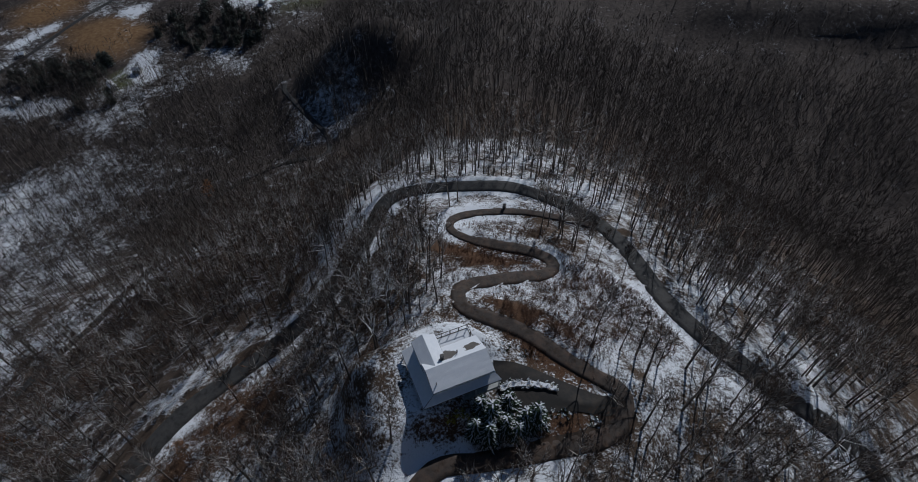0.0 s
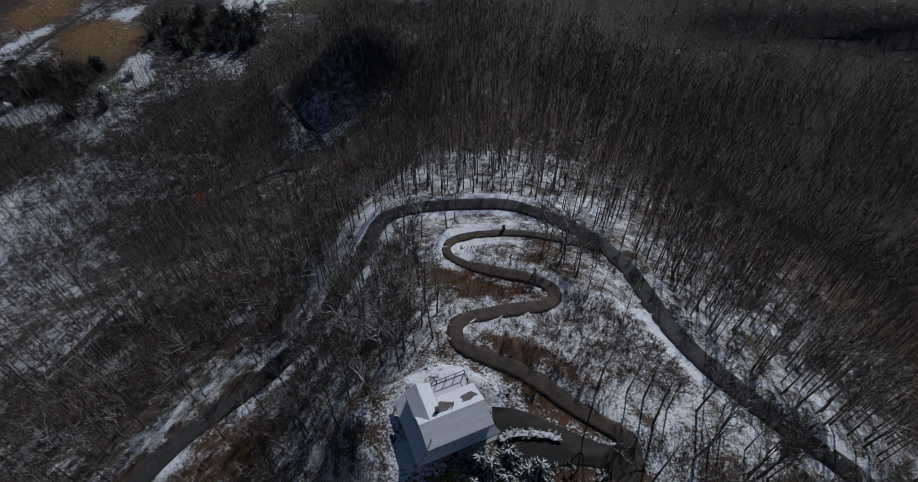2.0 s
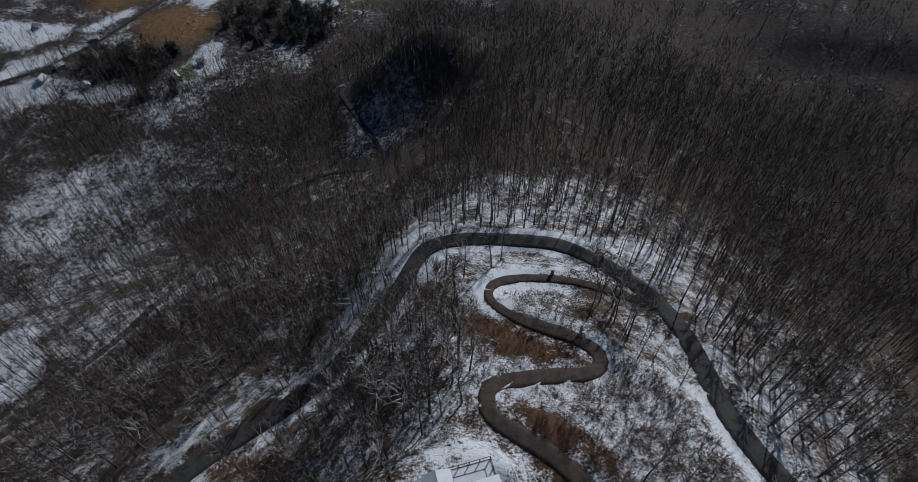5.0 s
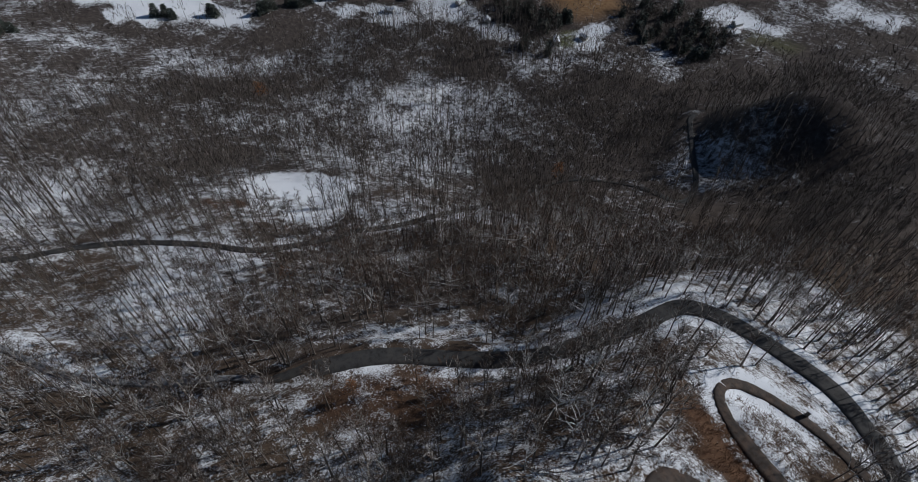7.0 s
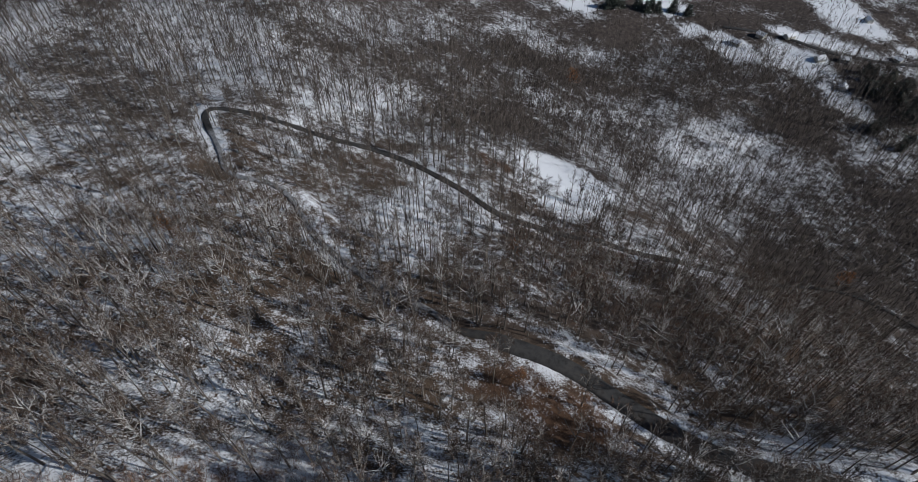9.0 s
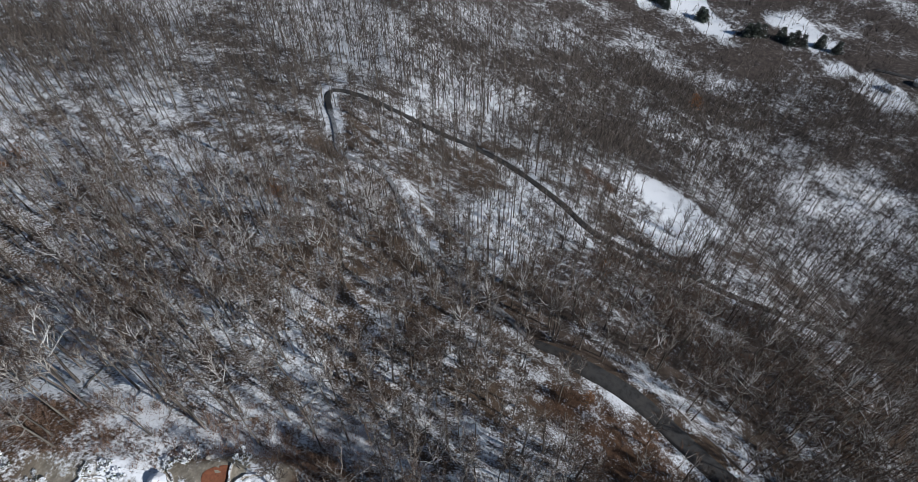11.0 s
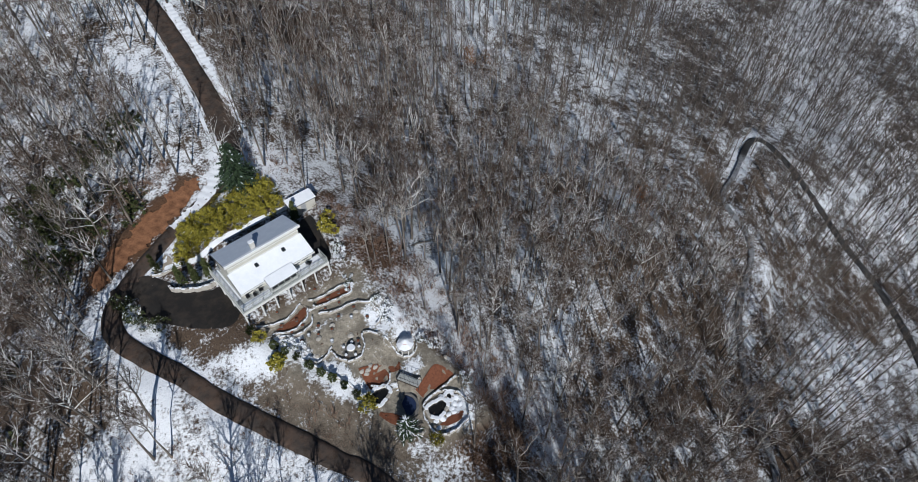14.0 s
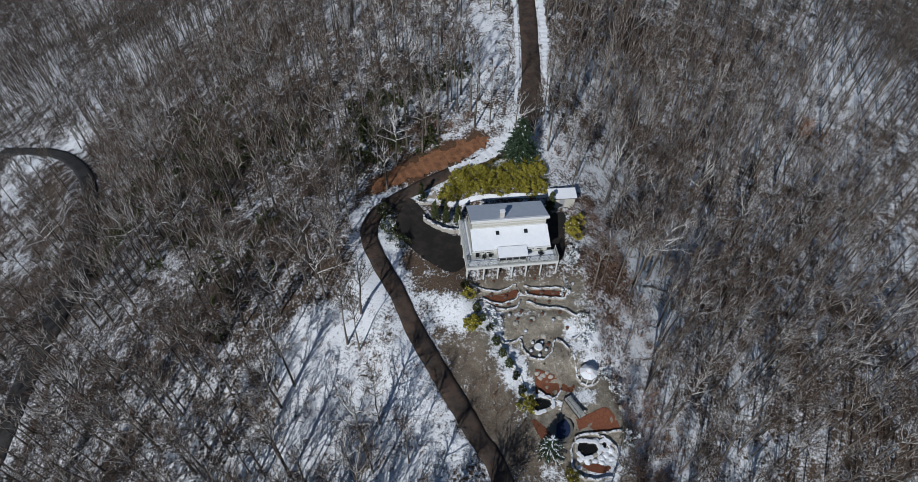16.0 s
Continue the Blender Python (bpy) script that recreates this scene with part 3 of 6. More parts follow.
def prism(profile, lo, hi, along="x"):
    """A profile of (y, z), or (x, z) along y, drawn out."""
    bm = bmesh.new()
    put = (lambda p, t: (t, p[0], p[1])) if along == "x" else (lambda p, t: (p[0], t, p[1]))
    a, b = [[bm.verts.new(put(p, t)) for p in profile] for t in (lo, hi)]
    bm.faces.new(a), bm.faces.new(b[::-1])
    for i in range(len(a)):
        j = (i + 1) % len(a)
        bm.faces.new((a[i], b[i], b[j], a[j]))
    return bm


def slab(corners, thick, uneven=0.0, cuts=0):
    """A plate under four corners."""
    bm = bmesh.new()
    top = [bm.verts.new(c) for c in corners]
    low = [bm.verts.new((c[0], c[1], c[2] - thick)) for c in corners]
    f = bm.faces.new(top)
    bm.faces.new(low[::-1])
    for i in range(4):
        j = (i + 1) % 4
        bm.faces.new((top[j], top[i], low[i], low[j]))
    if cuts:
        bmesh.ops.subdivide_edges(bm, edges=bm.edges[:], cuts=cuts, use_grid_fill=True)
        for v in bm.verts:
            v.co.z += uneven * noise.noise(v.co * 1.3)
            v.co.x += uneven * 0.8 * noise.noise(v.co * 2.1 + Vector((9, 0, 0)))
            v.co.y += uneven * 0.8 * noise.noise(v.co * 2.1 + Vector((0, 9, 0)))
    return bm


def disc(radius, z0, z1, sides=24, wave=0.0, top=1.0):
    bm = bmesh.new()
    rings = [[bm.verts.new((radius * s * (1 + wave * math.sin(3 * a + 1) + wave * 0.6 * math.sin(5 * a)) * math.cos(a), radius * s * (1 + wave * math.sin(3 * a + 1) + wave * 0.6 * math.sin(5 * a)) * math.sin(a), z))
              for a in (2 * math.pi * k / sides for k in range(sides))] for z, s in ((z0, 1.0), (z1, top))]
    bm.faces.new(rings[0][::-1]), bm.faces.new(rings[1])
    for i in range(sides):
        j = (i + 1) % sides
        bm.faces.new((rings[0][i], rings[0][j], rings[1][j], rings[1][i]))
    return bm


def sweep(line, z, half, height, sink=0.3):
    """A low wall or a band along a line on the ground."""
    bm = bmesh.new()
    p = np.asarray(line, float)
    t = np.gradient(p, axis=0)
    t /= np.hypot(*t.T)[:, None]
    s = np.stack([-t[:, 1], t[:, 0]], 1)
    rows = []
    for n in range(len(p)):
        w, h = half * (1 + 0.18 * math.sin(n * 2.1)), height * (1 + 0.10 * math.sin(n * 1.7 + 1))
        rows.append([bm.verts.new((p[n, 0] + s[n, 0] * u * w, p[n, 1] + s[n, 1] * u * w, z[n] + v)) for u, v in ((-1, -sink), (-1, h * 0.85), (-0.6, h), (0.6, h), (1, h * 0.85), (1, -sink))])
    for a, b in zip(rows, rows[1:]):
        for i in range(5):
            bm.faces.new((a[i], a[i + 1], b[i + 1], b[i]))
    bm.faces.new(rows[0]), bm.faces.new(rows[-1][::-1])
    return bm


def draped(name, outline, material, lift, label, category, cell=0.4, kind="structure", ragged=0.0):
    """A thin sheet that lies on the ground within an outline."""
    p = np.array(spaced(list(outline) + [outline[0]], 0.4))
    k = np.arange(len(p))
    p = p + ragged * np.stack([np.sin(k * 1.9) + np.sin(k * 0.73 + 1) + 0.7 * np.sin(k * 4.1), np.sin(k * 1.6 + 2) + np.sin(k * 0.61) + 0.7 * np.sin(k * 3.7)], 1)
    lo, hi = p.min(0), p.max(0)
    gx, gy = np.meshgrid(np.arange(lo[0], hi[0] + cell, cell), np.arange(lo[1], hi[1] + cell, cell))
    x, y = gx.ravel(), gy.ravel()
    inn = np.zeros(len(x), bool)
    for (ax, ay), (bx, by) in zip(p, np.roll(p, -1, 0)):
        c = (ay > y) != (by > y)
        with np.errstate(all="ignore"):
            inn ^= c & (x < (bx - ax) * (y - ay) / (by - ay) + ax)
    # pull the nodes next to the outline onto it
    d = np.hypot(x[:, None] - p[None, :, 0], y[:, None] - p[None, :, 1])
    j = d.argmin(1)
    near = d[np.arange(len(x)), j] < cell * 0.75
    x, y = np.where(near, p[j, 0], x), np.where(near, p[j, 1], y)
    use = (inn | near).reshape(gx.shape)
    z = ground_height(x, y)[0] + lift - 0.0
    w = gx.shape[1]
    q = use[:-1, :-1] & use[1:, :-1] & use[:-1, 1:] & use[1:, 1:]
    i = (np.arange(gx.shape[0] - 1)[:, None] * w + np.arange(w - 1))[q]
    f = np.stack([i, i + 1, i + 1 + w, i + w], 1)
    keep, f = np.unique(f, return_inverse=True)
    mesh = mesh_from(name, np.stack([x, y, z], 1)[keep], f.reshape(-1, 4), [material])
    return tagged(new(name, mesh), label, category, kind=kind)


def window(parent, x0, x1, z0, z1, y, out=-1):
    """A framed window on a wall that faces along y."""
    f = part("window", boxes(((x0, y, z0), (x1, y + 0.08 * out, z0 + 0.09)), ((x0, y, z1 - 0.09), (x1, y + 0.08 * out, z1)), ((x0, y, z0 + 0.09), (x0 + 0.09, y + 0.08 * out, z1 - 0.09)),
                             ((x1 - 0.09, y, z0 + 0.09), (x1, y + 0.08 * out, z1 - 0.09))), TRIM, parent)
    part("pane", boxes(((x0 + 0.09, y + 0.02 * out, z0 + 0.09), (x1 - 0.09, y + 0.05 * out, z1 - 0.09))), GLASS, f)


def railing(parent, a, b, z, high=1.0, material=DECK_WOOD, bars=True):
    """Posts, rails and thin bars between two places of a deck."""
    a, b = Vector((*a, z)), Vector((*b, z))
    n = max(1, round((b - a).length / 1.5))
    way = (b - a).normalized()
    side = Vector((-way.y, way.x, 0))

    def beam(bm, p, q, w, h):
        u = (q - p).normalized()
        s = side * w
        k = u.cross(side).normalized() * h
        vs = [bm.verts.new(e + i * s + j * k) for e in (p, q) for i, j in ((-1, -1), (1, -1), (1, 1), (-1, 1))]
        for f in ((0, 1, 2, 3), (7, 6, 5, 4), (0, 4, 5, 1), (1, 5, 6, 2), (2, 6, 7, 3), (3, 7, 4, 0)):
            bm.faces.new([vs[i] for i in f])

    up = Vector((0, 0, 1))
    for k in range(n + 1):
        p = a.lerp(b, k / n)
        bm = bmesh.new()
        beam(bm, p, p + up * (high + 0.08), 0.05, 0.05)
        part("railing_post", bm, material, parent)
    for k in range(n):
        p, q = a.lerp(b, k / n), a.lerp(b, (k + 1) / n)
        for h in (0.12, high):
            bm = bmesh.new()
            beam(bm, p + up * h, q + up * h, 0.035, 0.035)
            part("rail", bm, material, parent)
        if bars:
            bm = bmesh.new()
            for m in range(1, 7):
                r = p.lerp(q, m / 7)
                beam(bm, r + up * 0.12, r + up * high, 0.018, 0.018)
            tagged(part("balusters", bm, material, parent), kind="stuff")


def melted_roof():
    """Roof snow with two thawed patches and the shingles under it."""
    n = Nodes("thawing_roof_snow", 0.75)
    t = n.t.nodes.new("ShaderNodeTexCoord").outputs["Object"]
    fac = None
    for c, r in (((-1.0, 1.5, 7.3), 1.15), ((2.9, 1.6, 7.3), 0.95)):
        v = n.t.nodes.new("ShaderNodeVectorMath")
        v.operation = "DISTANCE"
        n.put(v.inputs[0], n.math3("MULTIPLY", t, (0.75, 1.2, 0.3)))
        v.inputs[1].default_value = (c[0] * 0.75, c[1] * 1.2, c[2] * 0.3)
        d = n.step(n.math("ADD", v.outputs["Value"], n.math("MULTIPLY", n.math("SUBTRACT", n.noise(1.6, 4), 0.5), 1.6)), r, r - 0.12)
        fac = d if fac is None else n.math("MAXIMUM", fac, d)
    n.colour(n.mix(fac, n.mix(n.noise(1.2), SNOW_A, SNOW_B), n.mix(n.noise(6), (0.10, 0.09, 0.08), (0.17, 0.155, 0.14))))
    return n.m


# ---- house on the knoll: a gabled block with a cross wing and lean-to porch roofs ----
def knoll_house():
    h = thing("house", pose(-0.1, 40.1, 15.9, 0, 0, 22.4), "grey house with snowy gabled roof and cross wing on a knoll", "house")
    part("wall", prism([(-2.6, 0), (-2.6, 6.75), (0, 7.8), (3.3, 6.0), (3.3, 0)], -4.3, 4.3), GREY_SIDING, h)
    part("wing_wall", prism([(-4.35, 0), (-4.35, 6.95), (-3.0, 7.7), (-1.4, 6.75), (-1.4, 0)], 3.305, 5.3, "y"), GREY_SIDING, h)
    part("roof", slab([(-4.6, -3.15, 6.84), (4.6, -3.15, 6.84), (4.6, 0, 8.0), (-4.6, 0, 8.0)], 0.16), SHINGLE, h)
    part("roof", slab([(-4.6, 0, 8.0), (4.6, 0, 8.0), (4.6, 3.65, 6.02), (-4.6, 3.65, 6.02)], 0.16), SHINGLE, h)
    part("roof_snow", slab([(-4.57, -3.12, 6.97), (4.57, -3.12, 6.97), (4.57, -0.004, 8.13), (-4.57, -0.004, 8.13)], 0.12, 0.035, 7), SNOW, h, "snow layer")
    part("roof_snow", slab([(-4.57, 0.004, 8.13), (4.57, 0.004, 8.13), (4.57, 3.6, 6.18), (-4.57, 3.6, 6.18)], 0.12, 0.035, 7), melted_roof(), h, "snow layer with thawed patches")
    part("wing_roof", slab([(-4.75, 0.3, 7.0), (-3.0, 0.3, 7.95), (-3.0, 5.6, 7.95), (-4.75, 5.6, 7.0)], 0.16), SHINGLE, h)
    part("wing_roof", slab([(-3.0, 0.3, 7.95), (-1.05, 1.6, 6.85), (-1.05, 5.6, 6.85), (-3.0, 5.6, 7.95)], 0.16), SHINGLE, h)
    part("roof_snow", slab([(-4.73, 0.2, 7.14), (-3.003, 0.2, 8.08), (-3.003, 5.55, 8.08), (-4.73, 5.55, 7.14)], 0.11, 0.03, 4), SNOW, h, "snow layer")
    part("roof_snow", slab([(-2.997, 0.2, 8.08), (-1.1, 1.9, 6.99), (-1.1, 5.55, 6.99), (-2.997, 5.55, 8.08)], 0.11, 0.03, 6), SNOW, h, "snow layer")
    part("fascia", boxes(((-4.62, -3.21, 6.62), (4.62, -3.15, 6.86)), ((-4.62, 3.65, 5.8), (4.62, 3.7, 6.05))), TRIM, h)
    # lean-to roofs along the end and the near side
    part("porch_roof", slab([(-6.3, -3.6, 4.75), (-4.3, -2.6, 5.7), (-4.3, 5.9, 5.7), (-6.3, 5.9, 4.75)], 0.15), SHINGLE, h)
    part("roof_snow", slab([(-6.28, -3.58, 4.88), (-4.31, -2.6, 5.82), (-4.31, 5.85, 5.82), (-6.28, 5.85, 4.88)], 0.11, 0.03, 6), SNOW, h, "snow layer")
    part("porch_roof", slab([(-6.3, -3.75, 4.75), (5.5, -3.75, 4.75), (4.8, -2.6, 5.55), (-4.3, -2.6, 5.55)], 0.15), SHINGLE, h)
    part("roof_snow", slab([(-6.25, -3.73, 4.885), (5.48, -3.73, 4.885), (4.78, -2.61, 5.67), (-4.3, -2.61, 5.67)], 0.11, 0.03, 6), SNOW, h, "snow layer")
    for x, y in ((-6.0, -3.5), (-2.4, -3.5), (1.6, -3.5), (5.2, -3.5), (-6.0, 0.8), (-6.0, 5.6)):
        part("porch_post", boxes(((x - 0.08, y - 0.08, 2.8), (x + 0.08, y + 0.08, 4.83))), TRIM, h)
    part("porch_floor", boxes(((-6.2, -3.65, 2.3), (5.4, -2.62, 2.85)), ((-6.2, -2.62, 2.3), (-4.32, 5.8, 2.85))), DECK_WOOD, h)
    for x in (-3.0, 1.2):
        window(h, x, x + 1.3, 3.7, 4.8, -2.6)
    part("door", boxes(((-0.6, -2.66, 2.86), (0.4, -2.6, 4.9)), soft=0.01), DARK_WOOD, h)
    # deck with a rail on the far side
    part("deck", boxes(((-1.3, 3.32, 4.0), (4.4, 6.3, 4.22))), DECK_WOOD, h)
    part("deck_snow", slab([(-1.2, 3.4, 4.30), (4.3, 3.4, 4.30), (4.3, 6.2, 4.30), (-1.2, 6.2, 4.30)], 0.07, 0.02, 4), SNOW, h, "snow layer")
    for x in (-1.1, 1.6, 4.2):
        part("deck_post", boxes(((x - 0.08, 6.0, 0.5), (x + 0.08, 6.16, 4.0))), DARK_WOOD, h)
    railing(h, (-1.25, 6.25), (4.35, 6.25), 4.22, 1.05, DARK_WOOD, False)
    railing(h, (4.35, 6.25), (4.35, 3.75), 4.22, 1.05, DARK_WOOD, False)
    part("chimney", boxes(((-1.9, 0.9, 7.2), (-1.45, 1.35, 8.45)), soft=0.02), DARK_STONE, h)
    part("vent_pipe", disc(0.09, 0, 1.0, 10), METAL, h).location = (0.6, 1.1, 7.4)
    part("vent_pipe", disc(0.07, 0, 1.1, 10), METAL, h).location = (-3.8, -2.2, 6.8)


# ---- house over the garden: stepped roof with a clerestory, a deck on posts and a sunroom ----
def garden_house():
    h = thing("house", pose(-8.0, -33.3, 25.0, 0, 0, 187.6), "cream house with stepped snowy roof and raised grey deck", "house")
    part("lower_wall", boxes(((-5.8, 2.4, -0.4), (5.8, 9.3, 2.55))), SIDING, h)
    part("wall", prism([(2.4, 2.55), (2.4, 4.35), (5.0, 5.6), (5.0, 7.45), (9.3, 5.95), (9.3, 2.55)], -5.75, 5.75), SIDING, h)
    part("roof", slab([(-6.05, 1.75, 4.25), (6.05, 1.75, 4.25), (6.05, 5.05, 5.72), (-6.05, 5.05, 5.72)], 0.16), SHINGLE, h)
    part("roof_snow", slab([(-6.0, 1.8, 4.42), (6.0, 1.8, 4.42), (6.0, 4.97, 5.83), (-6.0, 4.97, 5.83)], 0.13, 0.03, 8), SNOW, h, "bright snow layer")
    part("upper_roof", slab([(-6.05, 4.55, 7.75), (6.05, 4.55, 7.75), (6.05, 9.9, 5.95), (-6.05, 9.9, 5.95)], 0.16), SHINGLE, h)
    part("roof_snow", slab([(-6.0, 4.6, 7.88), (6.0, 4.6, 7.88), (6.0, 9.85, 6.11), (-6.0, 9.85, 6.11)], 0.12, 0.01, 8), FROSTED, h, "frosted blue-grey roofing")
    part("roof_edge_snow", slab([(-6.02, 4.5, 7.96), (6.02, 4.5, 7.96), (6.02, 4.95, 7.84), (-6.02, 4.95, 7.84)], 0.1, 0.02, 6), SNOW, h, "strip of snow along the ridge")
    part("fascia", boxes(((-6.08, 4.47, 7.5), (6.08, 4.54, 7.86)), ((-6.08, 1.68, 4.05), (6.08, 1.745, 4.3))), TRIM, h)
    part("clerestory_sill", boxes(((-5.7, 4.9, 5.95), (5.7, 4.98, 6.08)), ((-5.7, 4.88, 6.7), (5.7, 4.97, 6.78))), TRIM, h)
    for x in (-1.9, 2.5):
        f = part("skylight", slab([(x - 0.26, 3.85, 5.42), (x + 0.26, 3.85, 5.42), (x + 0.26, 4.4, 5.66), (x - 0.26, 4.4, 5.66)], 0.25), METAL, h)
        part("pane", slab([(x - 0.2, 3.9, 5.47), (x + 0.2, 3.9, 5.47), (x + 0.2, 4.34, 5.66), (x - 0.2, 4.34, 5.66)], 0.03), GLASS, f)
    c = part("chimney", boxes(((-1.5, 5.1, 7.0), (-0.8, 5.6, 8.9)), soft=0.03), POT, h)
    part("chimney_cap", boxes(((-1.56, 5.04, 8.91), (-0.74, 5.66, 9.0)), soft=0.02), SNOW, c, "snowy cap")
    # back lean-to
    part("back_wall", boxes(((-4.4, 9.305, -0.3), (6.4, 10.9, 3.6))), GREY_SIDING, h)
    part("back_roof", slab([(-4.6, 9.32, 4.3), (6.6, 9.32, 4.3), (6.6, 11.2, 3.7), (-4.6, 11.2, 3.7)], 0.15), SHINGLE, h)
    part("roof_snow", slab([(-4.55, 9.34, 4.41), (6.55, 9.34, 4.41), (6.55, 11.15, 3.83), (-4.55, 11.15, 3.83)], 0.1, 0.03, 6), SNOW, h, "snow layer")
    # deck
    part("deck", boxes(((-7.1, 0, 2.45), (7.1, 2.395, 2.66)), ((-7.1, 2.395, 2.45), (-5.8, 10.2, 2.66))), DECK_WOOD, h)
    part("deck_snow", slab([(-6.8, 0.3, 2.72), (-2.3, 0.3, 2.72), (-2.3, 1.5, 2.72), (-6.8, 1.5, 2.72)], 0.055, 0.02, 5), SNOW, h, "snow patch")
    part("deck_snow", slab([(2.5, 0.35, 2.72), (6.6, 0.35, 2.72), (6.6, 2.2, 2.72), (2.5, 2.2, 2.72)], 0.055, 0.02, 5), SNOW, h, "snow patch")
    part("deck_snow", slab([(-6.9, 2.6, 2.72), (-6.0, 2.6, 2.72), (-6.0, 9.8, 2.72), (-6.9, 9.8, 2.72)], 0.055, 0.03, 6), SNOW, h, "snow patch")
    for x in (-7.0, -4.4, -2.2, 0.0, 2.2, 4.5, 7.0):
        part("deck_post", boxes(((x - 0.1, 0.02, -0.6), (x + 0.1, 0.22, 2.45)), soft=0.01), TRIM, h)
    for y in (4.5, 7.5, 10.0):
        part("deck_post", boxes(((-7.05, y - 0.1, -0.8), (-6.85, y + 0.1, 2.45)), soft=0.01), TRIM, h)
    part("deck_beam", boxes(((-7.1, -0.08, 2.2), (7.1, -0.003, 2.62)), ((-7.18, -0.08, 2.2), (-7.103, 10.2, 2.62))), TRIM, h)
    railing(h, (-7.0, 0.06), (7.0, 0.06), 2.66)
    railing(h, (-7.0, 0.2), (-7.0, 10.1), 2.66)
    railing(h, (7.0, 0.2), (7.0, 2.3), 2.66)
    # sunroom
    s = part("sunroom", boxes(((-2.1, 0.45, 2.665), (2.1, 0.53, 3.0)), ((-2.1, 0.45, 3.9), (2.1, 0.53, 4.1)), *[((x - 0.05, 0.44, 3.0), (x + 0.05, 0.52, 3.9)) for x in (-2.05, -1.03, 0, 1.03, 2.05)],
                                ((-2.1, 0.535, 2.665), (-2.02, 2.39, 4.1)), ((2.02, 0.535, 2.665), (2.1, 2.39, 4.1))), TRIM, h)
    for k in range(4):
        x = -2.05 + k * 1.025
        part("pane", boxes(((x + 0.06, 0.475, 3.01), (x + 0.965, 0.495, 3.89))), GLASS, s)
    part("sunroom_roof", slab([(-2.3, 0.2, 4.12), (2.3, 0.2, 4.12), (2.3, 1.9, 4.62), (-2.3, 1.9, 4.62)], 0.12), SHINGLE, h)
    part("roof_snow", slab([(-2.27, 0.22, 4.26), (2.27, 0.22, 4.26), (2.27, 1.9, 4.75), (-2.27, 1.9, 4.75)], 0.12, 0.025, 5), SNOW, h, "bright snow layer")
    for x0, x1 in ((-5.3, -4.0), (-3.8, -2.5), (2.5, 3.8), (4.0, 5.3)):
        window(h, x0, x1, 3.0, 4.1, 2.4)
    for x0, x1 in ((-4.8, -3.0), (-0.9, 0.9), (3.0, 4.8)):
        window(h, x0, x1, 0.15, 2.1, 2.4)
    for k, (x, y, w) in enumerate(((-5.2, 1.9, 0.5), (-4.2, 1.5, 0.45), (-3.2, 1.8, 0.6), (4.6, 1.4, 0.7))):
        f = thing("deck_chair", h.matrix_world @ pose(x, y, 2.661, 0, 0, 40 * k), "dark metal deck chair on the raised deck", "chair", "deck chairs")
        part("seat", boxes(((-w / 2, -w / 2, 0.4), (w / 2, w / 2, 0.46)), soft=0.02), METAL, f)
        part("backrest", boxes(((-w / 2, w / 2 - 0.05, 0.47), (w / 2, w / 2, 0.95)), soft=0.02), METAL, f)
        for a in (-1, 1):
            for b in (-1, 1):
                part("leg", boxes(((a * w * 0.45 - 0.02, b * w * 0.45 - 0.02, 0), (a * w * 0.45 + 0.02, b * w * 0.45 + 0.02, 0.4))), METAL, f)


def garden_shed():
    s = thing("shed", pose(-17.2, -49.3, 25.2, 0, 0, 186), "small cream shed with a flat snow-covered roof", "shed")
    part("wall", prism([(-0.85, -0.4), (-0.85, 2.15), (0.85, 2.5), (0.85, -0.4)], -2.2, 2.2), SIDING, s)
    part("roof", slab([(-2.45, -1.05, 2.2), (2.45, -1.05, 2.2), (2.45, 1.1, 2.65), (-2.45, 1.1, 2.65)], 0.12), SHINGLE, s)
    part("roof_snow", slab([(-2.42, -1.02, 2.32), (2.42, -1.02, 2.32), (2.42, 1.05, 2.77), (-2.42, 1.05, 2.77)], 0.11, 0.025, 5), SNOW, s, "bright snow layer")
    part("door", boxes(((-0.5, -0.9, 0.0), (0.4, -0.85, 1.95)), soft=0.01), GREY_SIDING, s)


knoll_house()
garden_house()
garden_shed()
draped("parking_area", [(5.6, 44.8), (10.0, 44.3), (15.7, 42.0), (21.3, 39.8), (24, 39.5), (23, 36.5), (17.6, 36.6), (10.8, 36.4), (6.3, 39.0)], PARKING, 0.15, "wet dark asphalt turnaround beside the house", "parking")
draped("parking_area", [(14, -50.5), (9.0, -50.0), (6.6, -47.5), (5.0, -44.6), (1.6, -41.9), (-0.3, -41.4), (-1.2, -36.6), (1.0, -33.6), (5.5, -36.5), (9.2, -40.5), (11.2, -42.5), (11.0, -47), (14.6, -46)], PARKING, 0.15,
       "wet dark asphalt parking yard beside the house", "parking")
draped("driveway", [(-14.0, -46.5), (-17.6, -47.0), (-17.2, -42), (-16.6, -37.5), (-15.4, -36.6), (-14.2, -41)], PARKING, 0.15, "dark asphalt strip between house and shed", "parking")


